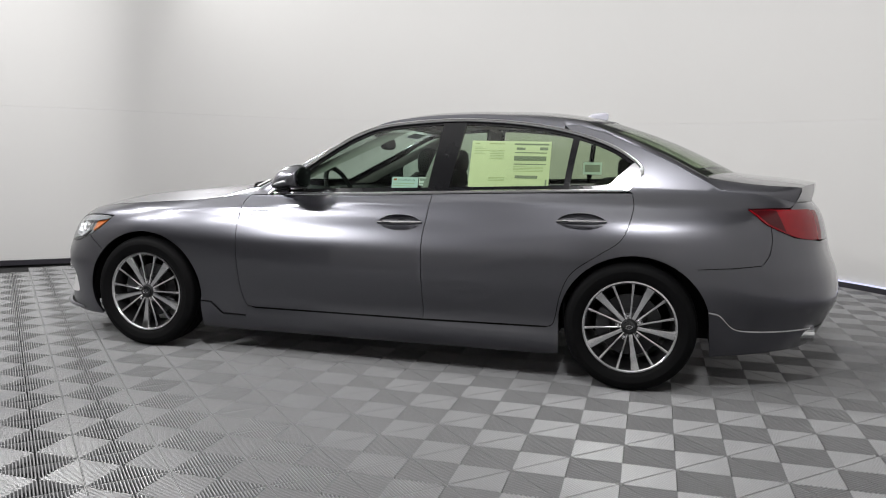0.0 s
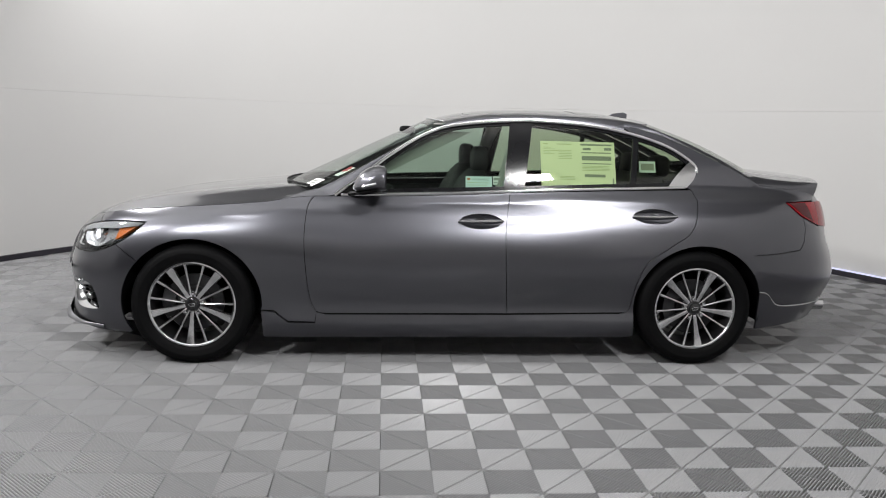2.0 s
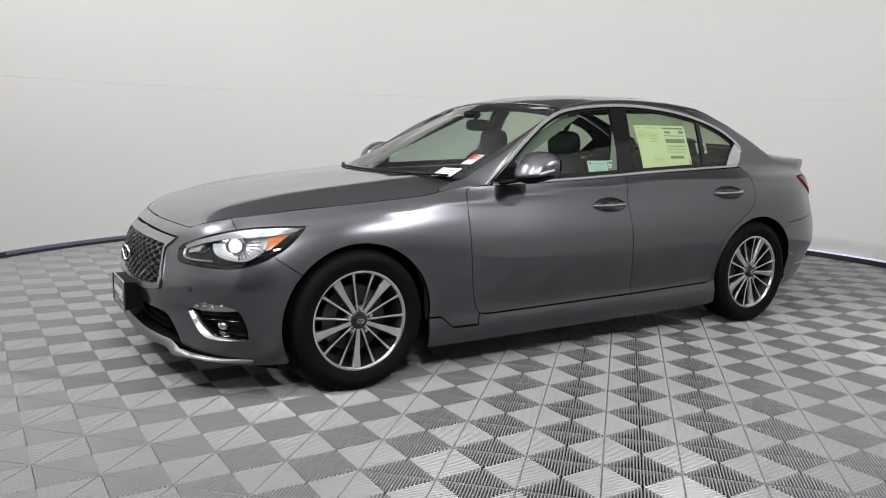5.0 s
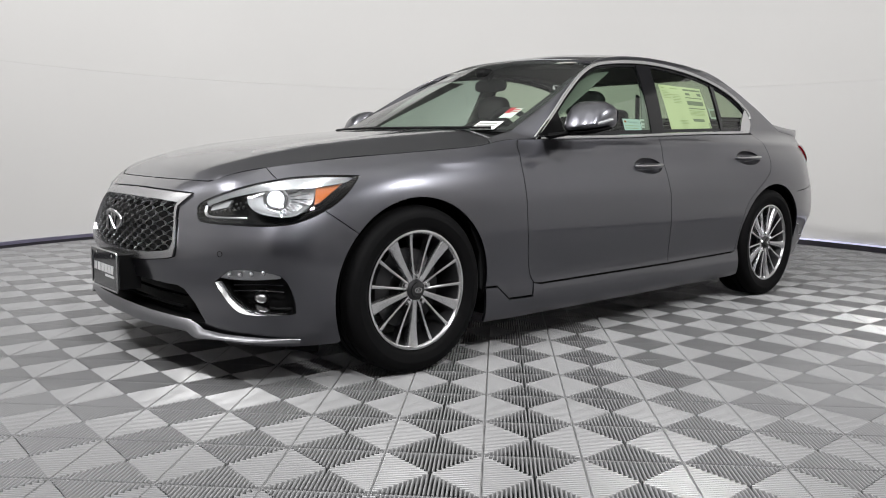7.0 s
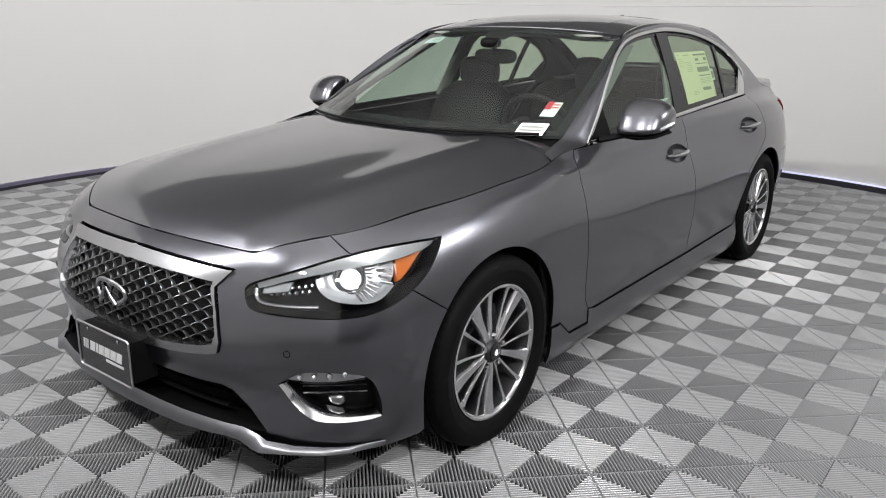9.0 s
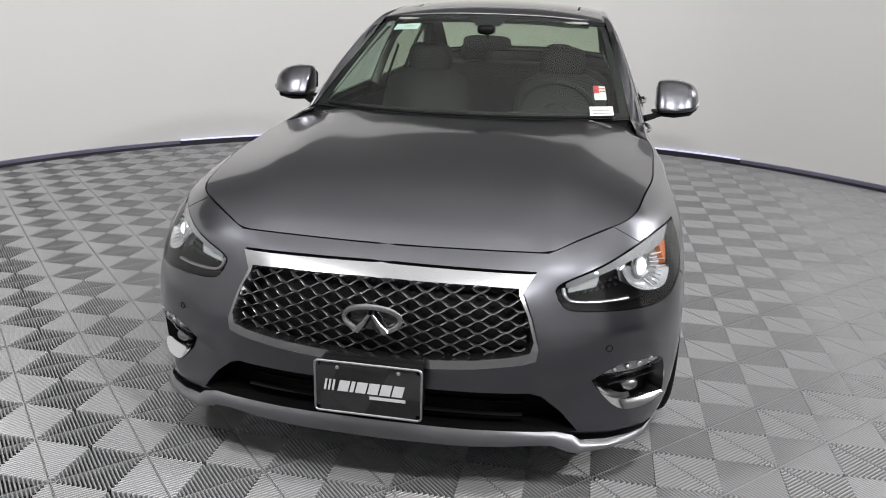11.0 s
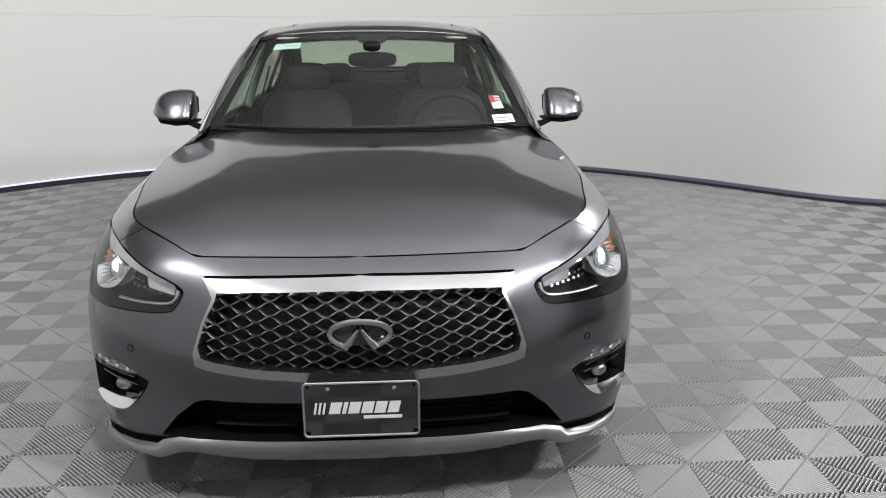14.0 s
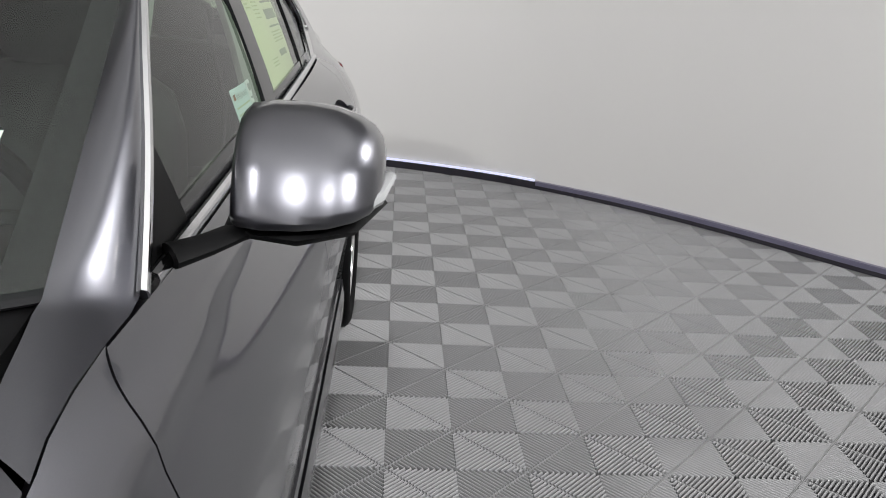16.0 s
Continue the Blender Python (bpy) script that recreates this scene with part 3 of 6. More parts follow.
M_AMBER = material("amber_reflector", (0.48, 0.12, 0.015), 0.25, vary=0.15, scale=60, coat=0.6)
M_RED = material("red_lamp_lens", (0.22, 0.001, 0.006), 0.22, vary=0.15, scale=25, coat=0.4, spec=0.3)
M_REDDARK = material("dark_red_lens", (0.05, 0.001, 0.003), 0.2, vary=0.15, scale=25, coat=0.3, spec=0.3)
M_LAMP = glow_material("lamp_light", (0.90, 0.95, 1.0), 1.6)
M_MIRRORG = material("mirror_glass", (0.75, 0.78, 0.80), 0.02, 1.0, vary=0.01)
M_PAPER = material("pale_paper", (0.80, 0.82, 0.64), 0.7, vary=0.03, scale=10)
M_PAPERW = material("white_paper", (0.80, 0.80, 0.80), 0.7, vary=0.03, scale=10)
M_PAPERB = material("pale_blue_paper", (0.66, 0.77, 0.79), 0.7, vary=0.03, scale=10)
M_INK = material("grey_ink", (0.26, 0.28, 0.25), 0.7, vary=0.1)
M_INKL = material("pale_ink", (0.50, 0.55, 0.36), 0.7, vary=0.1)
M_INKR = material("red_ink", (0.55, 0.04, 0.06), 0.7, vary=0.1)
M_SILVER = material("silver_print", (0.62, 0.62, 0.63), 0.35, 0.3, vary=0.04)

# ---- the car ----
car = tagged(new("sedan_car"), "dark grey metallic four-door sedan with chrome trim, parked on ribbed tiles", "car")
on_nose = lambda p: abs(p[0] - S_NOSE) < 1e-4
on_tail = lambda p: abs(p[0] - S_TAIL) < 1e-4
mid_y = lambda p: abs(p[1]) < 1e-5

LAMP = smooth_line([(-2.362, 0.645), (-2.352, 0.682), (-2.175, 0.736), (-2.015, 0.768), (-1.863, 0.783), (-1.675, 0.785)], 6)[:-1] + \
    smooth_line([(-1.675, 0.785), (-1.755, 0.712), (-1.835, 0.662), (-1.936, 0.622), (-2.035, 0.610), (-2.179, 0.612), (-2.325, 0.617), (-2.362, 0.645)], 6)[:-1]
LAMP_TOP = smooth_line([(-2.362, 0.645), (-2.352, 0.682), (-2.175, 0.736), (-2.015, 0.768), (-1.863, 0.783), (-1.675, 0.785)], 6)
LAMP_LOW = smooth_line([(-1.675, 0.785), (-1.755, 0.712), (-1.835, 0.662), (-1.936, 0.622), (-2.035, 0.610), (-2.179, 0.612), (-2.325, 0.617), (-2.362, 0.645)], 6)
DOOR_F = smooth_line([(-0.765, 0.940), (-0.800, 0.88), (-0.815, 0.706), (-0.80, 0.483), (-0.778, 0.36), (-0.745, 0.300), (-0.70, 0.290)], 6)
DOOR_R = smooth_line([(1.405, 1.010), (1.416, 0.93), (1.369, 0.786), (1.264, 0.704), (1.128, 0.604), (1.071, 0.49), (1.045, 0.36), (1.028, 0.316), (0.99, 0.306)], 6)
DOOR_B = smooth_line([(0.335, 0.975), (0.312, 0.80), (0.307, 0.70), (0.315, 0.505), (0.33, 0.296)], 6)
BELT = [(-0.765, 0.938), (-0.39, 0.945), (0.0, 0.958), (0.335, 0.974), (0.62, 0.987), (0.92, 0.998), (1.405, 1.012)]
ARCH_F = (-1.425, 0.378, 0.366)
ARCH_R = (1.440, 0.378, 0.368)


def between(line, lo, hi):
    return [p for p in line if lo <= p[0] <= hi]


# front fenders
hl = smooth_line(HOODLINE, 5)
fender = [(-2.062, 0.8118)] + between(hl, -2.058, -0.93) + [(-0.90, 0.926), (-0.84, 0.934)] + DOOR_F[:-6] + [(-0.755, 0.240), (-0.905, 0.243), (-0.980, 0.305), (-1.052, 0.308)]
fender += [p for p in arch(*ARCH_F, 0, 139)] + [(-1.835, 0.662)]
fender += [p for p in LAMP_LOW if p[0] > -1.83][::-1][:-1] + [p for p in LAMP_TOP[::-1] if p[0] > -2.004] + [(-2.004, 0.770)]
two("front_fender", patch(side_skin, fender, step=0.026), M_PAINT, car)

# front bumper, one piece from wheel to wheel
FOG = smooth_line([(-2.250, 0.405), (-2.208, 0.352), (-2.155, 0.308), (-2.10, 0.293), (-2.00, 0.292), (-1.945, 0.297)], 4)[:-1] + \
    smooth_line([(-1.945, 0.297), (-1.950, 0.35), (-1.985, 0.425), (-2.06, 0.450), (-2.165, 0.452), (-2.250, 0.405)], 4)[:-1]
GRILLE_OUT = [(S_NOSE, 0.441), (-2.75, 0.447), (-2.60, 0.458), (-2.47, 0.474), (-2.432, 0.484), (-2.425, 0.52), (-2.445, 0.60), (-2.470, 0.665), (-2.425, 0.712), (-2.60, 0.717), (S_NOSE, 0.722)]
bumper = [(S_NOSE, 0.757), (-2.75, 0.757), (-2.6, 0.757), (-2.5, 0.757), (-2.43, 0.757), (-2.378, 0.757)] + between(hl, -2.36, -2.066) + [(-2.062, 0.8118), (-2.004, 0.770)]
bumper += [p for p in LAMP_TOP[::-1] if p[0] < -2.004] + [p for p in LAMP_LOW[::-1][1:] if p[0] < -1.83] + [(-1.835, 0.662)]
bumper += [p for p in arch(*ARCH_F, 139, 206, 16)] + [(-1.78, 0.165), (-1.95, 0.168), (-2.15, 0.18), (-2.30, 0.195), (-2.5, 0.20), (S_NOSE, 0.20)]
bumper += [(S_NOSE, 0.255), (-2.50, 0.254), (-2.29, 0.252), (-2.345, 0.315), (-2.405, 0.362), (-2.44, 0.374), (-2.55, 0.376), (S_NOSE, 0.375)]
bumper += GRILLE_OUT
front = panel("front_bumper", patch(side_skin, bumper, [FOG], keep=on_nose), M_PAINT, car, "painted front bumper", "both")

# hood
front_edge = [(p.x, min(0.0, p.y)) for p in [side_skin(s, 0.757) for s in (S_NOSE, -2.75, -2.6, -2.5, -2.43, -2.40)]]
front_edge[0] = (front_edge[0][0], 0.0)
side_edge = [(p.x, p.y + 0.0) for p in [side_skin(s, z) for s, z in smooth_line(HOODLINE, 5)] if front_edge[-1][0] + 0.004 < p.x < -0.955]
hood_poly = smooth_line(front_edge, 5) + side_edge + [(-0.935, -0.756), (-0.875, -0.728), (-0.82, -0.706)] + \
    smooth_line([(-0.800, -0.675), (-0.872, -0.55), (-0.962, -0.30), (-1.003, 0.0)], 6)
panel("hood", patch(hood_skin, hood_poly, keep=mid_y, step=0.035, gap=0.0012, outward=(0, 0, 1)), M_PAINT, car, "closed creased hood", "both")

# doors
def handle_hole(hx, hz, k=1.0):
    return [(hx + 0.124 * k * math.cos(2 * math.pi * i / 40), hz + 0.042 * k * (1 - 0.25 * abs(math.cos(2 * math.pi * i / 40)) ** 4) * math.sin(2 * math.pi * i / 40)) for i in range(40)]


fd = DOOR_F[::-1] + [p for p in BELT if p[0] <= 0.335] + DOOR_B[1:]
two("front_door", patch(side_skin, fd, [handle_hole(0.168, 0.817)], step=0.026), M_PAINT, car)
rd = [p for p in BELT if p[0] >= 0.335][::-1] + DOOR_B[1:] + DOOR_R[::-1]
two("rear_door", patch(quarter_skin, rd, [handle_hole(1.160, 0.863)], step=0.026), M_PAINT, car)

# sills
sill = [(-1.052, 0.303), (-0.980, 0.300), (-0.905, 0.238), (-0.755, 0.235), (-0.748, 0.296), (-0.70, 0.286), (0.33, 0.291), (0.99, 0.302), (1.06, 0.316),
        (1.066, 0.25), (1.068, 0.168), (1.0, 0.158), (0.0, 0.150), (-0.9, 0.146), (-1.042, 0.150)]
two("sill_panel", patch(lambda s, z: side_skin(s, z, 0.004), sill), M_PAINT, car)

# rear quarters with the roof pillars
TAIL_LOW = smooth_line([(1.985, 0.952), (2.02, 0.925), (2.09, 0.872), (2.25, 0.818), (2.38, 0.800)], 5)
CHROME = smooth_line([(-0.655, 0.944), (-0.50, 1.057), (-0.34, 1.177), (-0.15, 1.293), (0.04, 1.352), (0.41, 1.385), (0.75, 1.374), (1.03, 1.333),
                      (1.265, 1.263), (1.41, 1.178), (1.448, 1.125), (1.425, 1.07), (1.378, 1.024)], 6)
quarter = DOOR_R[:-1] + [(1.062, 0.30), (1.064, 0.22)] + arch(*ARCH_R, 180, 40, 28)[1:] + [(1.745, 0.652), (1.90, 0.664), (2.05, 0.682), (2.085, 0.73), (2.105, 0.80), (2.10, 0.868)]
quarter += [p for p in TAIL_LOW[::-1] if p[0] < 2.09] + [(2.12, 0.957), (2.26, 0.958), (2.33, 0.985), (2.20, 1.012), (2.0, 1.030), (1.86, 1.045), (1.80, 1.075)]
quarter += [(1.62, 1.165), (1.42, 1.255), (1.25, 1.322), (1.10, 1.362), (1.02, 1.366)] + [p for p in CHROME if p[0] > 1.03]
two("rear_quarter", patch(quarter_skin, quarter), M_PAINT, car)

# rear bumper and tail
rb = [(1.745, 0.6515), (1.90, 0.6635), (2.05, 0.6815), (2.0855, 0.73), (2.1055, 0.80), (2.1005, 0.867), (2.25, 0.815), (2.5, 0.79), (S_TAIL, 0.78), (S_TAIL, 0.345), (2.6, 0.350), (2.30, 0.348), (2.02, 0.345), (1.93, 0.36),
      (1.86, 0.425), (1.805, 0.438)] + arch(*ARCH_R, 16, 57, 12)
panel("rear_bumper", patch(side_skin, rb, keep=on_tail), M_PAINT, car, "painted rear bumper", "both")
rl = [(1.805, 0.434), (1.86, 0.421), (1.93, 0.356), (2.02, 0.341), (2.30, 0.344), (2.6, 0.346), (S_TAIL, 0.341), (S_TAIL, 0.25), (2.5, 0.24), (2.2, 0.232), (1.83, 0.20)]
panel("rear_skirt", patch(lambda s, z: side_skin(s, z, 0.003), rl, keep=on_tail), M_PAINT, car, "lower rear skirt", "both")
tl = [(2.5, 0.795), (S_TAIL, 0.785), (S_TAIL, 0.99), (2.75, 0.985), (2.50, 0.985), (2.36, 0.985), (2.33, 0.986), (2.262, 0.959), (2.262, 0.90), (2.36, 0.89)]
panel("trunk_panel", patch(side_skin, tl, keep=on_tail), M_PAINT, car, "", "both")
tk = [(1.84, 0.0), (1.83, -0.25), (1.80, -0.45), (1.77, -0.60), (1.80, -0.655), (2.0, -0.66), (2.2, -0.655), (2.325, -0.635), (2.365, -0.4), (2.38, -0.2), (2.385, 0.0)]
panel("trunk_lid", patch(trunk_skin, tk, keep=mid_y, outward=(0, 0, 1)), M_PAINT, car, "", "both")
lid_side = [trunk_skin(x, y) for x, y in ((1.78, -0.640), (1.86, -0.657), (2.0, -0.66), (2.1, -0.658), (2.2, -0.655), (2.27, -0.647), (2.325, -0.635))]
wing_top = [quarter_skin(q, z) for q, z in ((1.79, 1.078), (1.86, 1.045), (1.97, 1.033), (2.06, 1.024), (2.15, 1.016), (2.24, 1.004), (2.33, 0.985))]
two("trunk_flank", ruled(wing_top, lid_side, lambda a, b: (0, -0.006, 0.004), 5), M_PAINT, car, "raised edge of the trunk lid")
lid_back = [trunk_skin(x, y) for x, y in ((2.325, -0.635), (2.365, -0.4), (2.38, -0.2), (2.385, 0.0))]
tail_top = [quarter_skin(2.33, 0.985)] + [side_skin(q, z) for q, z in ((2.60, 0.980), (2.84, 0.985), (S_TAIL, 0.987))]
panel("trunk_edge", ruled(lid_back, tail_top, lambda a, b: (0.006, 0, 0), 5), M_PAINT, car, "", "both")

# tail lamps
TAIL = TAIL_LOW + [(2.52, 0.80), (2.52, 0.945), (2.40, 0.955), (2.26, 0.955), (2.12, 0.955)]
for far in (None, "far"):
    tail = panel("tail_lamp", patch(lambda s, z: side_skin(s, z, 0.008), TAIL, step=0.025, thick=0.03), M_RED, car, "glossy red tail lamp", far)
    dark = [(1.995, 0.952), (2.09, 0.880), (2.19, 0.842), (2.14, 0.952)]
    panel("dark_section", patch(lambda s, z: side_skin(s, z, 0.0105), dark, step=0.025, thick=0.004), M_REDDARK, tail, "", far)

# roof with its glass panel
roof_side = [(x, -(glass_half(x, spline(ROOF_MID, x) - 0.045) - 0.022)) for x in (-0.02, 0.05, 0.15, 0.3, 0.5, 0.7, 0.9, 1.05, 1.15)]
roof_poly = [(-0.085, 0.0), (-0.078, -0.2), (-0.055, -0.4)] + roof_side + [(1.22, -0.45), (1.27, -0.25), (1.285, 0.0)]
SUN = [(0.10, 0.0), (0.105, -0.28), (0.13, -0.40), (0.17, -0.43), (0.72, -0.43), (0.77, -0.40), (0.78, 0.0)]
ring = [(-0.085, 0.0)] + roof_poly[1:] + [(0.785, 0.0), (0.775, -0.405), (0.72, -0.436), (0.17, -0.436), (0.125, -0.405), (0.10, -0.28), (0.095, 0.0)]
panel("roof", patch(roof_skin, ring, keep=mid_y, outward=(0, 0, 1)), M_PAINT, car, "", "both")
panel("sunroof", patch(lambda x, y: roof_skin(x, y) - Vector((0, 0, 0.002)), SUN, keep=mid_y, outward=(0, 0, 1)), M_GLOSS, car, "black glass sunroof panel", "both")

# screen pillars and roof rails
upper = [p for p in CHROME[:44] if p[0] < 1.05]
ca = [cabin_skin(x, z) for x, z in upper]
cb = []
for x, z in upper:
    if x < 0.02:
        v = min(1.0, max(0.0, (x + 0.655) / 0.70))
        q = screen_skin(-1, v)
        w = max(0.0, (x + 0.08) / 0.10)
        r = roof_skin(x, -(glass_half(x, spline(ROOF_MID, x) - 0.045) - 0.022))
        cb.append(q.lerp(r, min(1, w)))
    else:
        cb.append(roof_skin(x, -(glass_half(x, spline(ROOF_MID, x) - 0.045) - 0.022)))


def pillar_bulge(a, b):
    k = min(1.0, max(0.0, (0.15 - a.x) / 0.4)) * min(1.0, max(0.0, (a.x + 0.95) / 0.42))
    flat = min(1.0, max(0.0, (a.x + 0.72) / 0.25))
    return (-0.007 * k, (-0.007 - 0.003 * k) * flat, (0.010 + 0.002 * k) * flat + 0.002)


foot_a = [side_skin(s, z) for s, z in ((-0.945, 0.917), (-0.90, 0.926), (-0.84, 0.934), (-0.765, 0.939), (-0.70, 0.941))]
foot_b = [Vector((-0.925, -0.738, 0.934)), Vector((-0.895, -0.732, 0.944)), Vector((-0.855, -0.726, 0.954)), Vector((-0.81, -0.720, 0.964)), Vector((-0.775, -0.714, 0.971))]
ca, cb = foot_a + ca, foot_b + cb
two("roof_rail", ruled(ca, cb, pillar_bulge, 8), M_PAINT, car, "roof rail and windscreen pillar")

# rear pillars beside the rear window
pa = [quarter_skin(q, z) for q, z in ((1.02, 1.366), (1.10, 1.362), (1.25, 1.322), (1.42, 1.255), (1.62, 1.165), (1.80, 1.075))]
pb = [roof_skin(1.02, -0.565), roof_skin(1.13, -0.56)] + [rear_screen_skin(-1, v) + Vector((0, 0, 0.002)) for v in (0.90, 0.62, 0.32, 0.0)]
two("rear_pillar", ruled(pa, pb, lambda a, b: (0, -0.004, 0.008), 6), M_PAINT, car, "rear roof pillar")

# glass
ws = [(-1.0, 0.015), (1.0, 0.015), (1.0, 0.985), (-1.0, 0.985)]
wv = patch(screen_skin, ws, step=0.08, gap=0, thick=0, outward=(-1, 0, 1))
screen = panel("windscreen", wv, M_SCREEN, car, "clear laminated windscreen")
frit = [(-1.0, 0.0), (1.0, 0.0), (1.0, 1.0), (-1.0, 1.0)]
inner = [(-0.945, 0.055), (0.945, 0.055), (0.945, 0.94), (0.14, 0.94), (0.10, 0.86), (-0.10, 0.86), (-0.14, 0.94), (-0.945, 0.94)]
panel("windscreen_border", patch(lambda u, v: screen_skin(u, v) + Vector((0.004, 0, -0.004)), frit, [inner], step=0.06, gap=0, thick=0.003, outward=(-1, 0, 1)), M_PIANO, screen, "black printed border")
rs = [(-1.0, 0.0), (1.0, 0.0), (1.0, 1.0), (-1.0, 1.0)]
rscreen = panel("rear_screen", patch(rear_screen_skin, rs, step=0.08, gap=0, thick=0, outward=(1, 0, 1)), M_TINT, car, "green-tinted rear window")
panel("rear_border", patch(lambda u, v: rear_screen_skin(u, v) + Vector((-0.003, 0, -0.004)), rs, [[(-0.9, 0.12), (0.9, 0.12), (0.9, 0.88), (-0.9, 0.88)]], step=0.06, gap=0, thick=0.003, outward=(1, 0, 1)), M_PIANO, rscreen)

in_glass = lambda x, z: cabin_skin(x, z) + Vector((0, 0.012, 0))


for far in (None, "far"):
    # front door window
    fpoly = [(-0.43, 0.965), (0.305, 0.988), (0.355, 1.371)] + [p for p in CHROME[::-1] if -0.45 < p[0] < 0.33]
    fpoly = [(q[0], q[1] - (0.012 if q[1] > 1.05 else 0)) for q in fpoly]
    panel("front_window", patch(in_glass, fpoly, gap=0.004, thick=0, step=0.06), M_GLASS, car, "clear front door window", far)
    rpoly = [(0.418, 0.992), (1.045, 1.010), (1.085, 1.315)] + [p for p in CHROME[::-1] if 0.50 < p[0] < 1.06] + [(0.480, 1.37)]
    rpoly = [(q[0], q[1] - (0.012 if q[1] > 1.05 else 0)) for q in rpoly]
    panel("rear_window", patch(in_glass, rpoly, gap=0.003, thick=0, step=0.06), M_TINT, car, "tinted rear door window", far)
    qpoly = [(1.072, 1.012), (1.262, 1.020), (1.30, 1.075), (1.385, 1.165), (1.375, 1.180), (1.265, 1.246), (1.112, 1.300)]
    panel("quarter_window", patch(in_glass, qpoly, gap=0.0, thick=0, step=0.06), M_TINT, car, "small fixed rear side window", far)
    # black pillar and frames
    bpil = [(0.300, 0.985), (0.420, 0.992), (0.482, 1.372), (0.350, 1.368)]
    panel("door_pillar", patch(lambda x, z: cabin_skin(x, z) + Vector((0, 0.004, 0)), bpil, gap=0.0, thick=0.02, step=0.06), M_PIANO, car, "gloss black door pillar", far)
    dpil = [(1.042, 1.008), (1.075, 1.010), (1.115, 1.302), (1.082, 1.314)]
    panel("window_divider", patch(lambda x, z: cabin_skin(x, z) + Vector((0, 0.006, 0)), dpil, gap=0.0, thick=0.015, step=0.06), M_PIANO, car, "", far)
    sail = [(-0.640, 0.948), (-0.42, 0.958), (-0.445, 1.092), (-0.46, 1.082)]
    panel("mirror_triangle", patch(lambda x, z: cabin_skin(x, z) + Vector((0, 0.006, 0)), sail, gap=0.0, thick=0.015, step=0.04), M_BLACK, car, "", far)
    # window frame behind the chrome
    inner_f = shrunk(resample(CHROME + [(0.9, 1.008), (0.335, 0.984), (-0.2, 0.964)], 0.02), 0.026, None)
    base_f = CHROME + [(0.9, 1.002), (0.335, 0.978), (-0.2, 0.958)]
    panel("window_frame", patch(lambda x, z: cabin_skin(x, z) + Vector((0, 0.009, 0)), base_f, [inner_f], gap=0.0, thick=0.012, step=0.03), M_PIANO, car, "black window frame", far)
    sgn = 1 if far is None else -1

    def put(p):
        return Vector((p.x, p.y * sgn, p.z))
    bm = bmesh.new()
    top_line = [put(cabin_skin(x, z) + Vector((0, -0.003, 0))) for x, z in CHROME if not (x > 1.36 and z < 1.10)]
    tube(bm, top_line, 0.0105, 8, 0.75, up=(0, 1, 0))
    part("window_chrome", bm, M_CHROME, car, "chrome window surround")
    bm = bmesh.new()
    tube(bm, [put(cabin_skin(x, z + 0.004) + Vector((0, -0.004, 0))) for x, z in smooth_line([(-0.62, 0.944), (-0.39, 0.950), (0.0, 0.963), (0.335, 0.979), (0.62, 0.992), (0.92, 1.004), (1.37, 1.020)], 4)], 0.0095, 8, 0.9, up=(0, 1, 0))
    part("belt_chrome", bm, M_CHROME, car, "chrome strip under the windows")
    wedge = [(1.262, 1.018), (1.382, 1.024), (1.428, 1.07), (1.452, 1.125), (1.415, 1.172), (1.395, 1.160), (1.315, 1.085)]
    panel("quarter_chrome", patch(lambda x, z: cabin_skin(x, z) + Vector((0, -0.004, 0)), wedge, gap=0.0, thick=0.012, step=0.02), M_CHROME, car, "crescent chrome trim behind the rear window", far)


# ---- inside and under the car ----
def inner(s, z):
    return side_skin(s, z, -0.035)


liner = [(-1.05, 0.30), (-0.9, 0.17), (1.05, 0.17), (1.06, 0.30)] + [(1.06, 0.45), (1.12, 0.62), (1.22, 0.72), (1.30, 0.93), (-0.80, 0.90), (-1.15, 0.62), (-1.06, 0.45)]
two("door_lining", patch(inner, liner, gap=0, thick=0.01), M_CABIN, car, "charcoal inner door trim")
fl = [(-2.30, 0.24), (-1.86, 0.20), (-1.84, 0.45), (-1.76, 0.60), (-1.60, 0.715), (-1.42, 0.745), (-1.25, 0.715), (-1.10, 0.60), (-1.02, 0.45), (-0.90, 0.35), (-0.75, 0.35), (-0.78, 0.89), (-1.2, 0.862), (-1.55, 0.838), (-1.81, 0.812), (-2.05, 0.785), (-2.30, 0.745)]
two("fender_lining", patch(lambda s, z: side_skin(s, z, -0.07), fl, gap=0, thick=0.0), M_BLACK, car, "black inner fender")
ql = [(1.08, 0.30), (1.08, 0.50), (1.17, 0.64), (1.30, 0.73), (1.44, 0.75), (1.60, 0.72), (1.75, 0.60), (1.82, 0.45), (1.86, 0.30), (2.9, 0.30), (3.0, 0.95), (2.3, 0.95), (1.9, 1.00), (1.4, 1.0), (1.35, 0.8), (1.1, 0.6)]
two("rear_lining", patch(lambda s, z: side_skin(s, z, -0.05), ql, gap=0, thick=0.0), M_BLACK, car, "black inner rear wing")

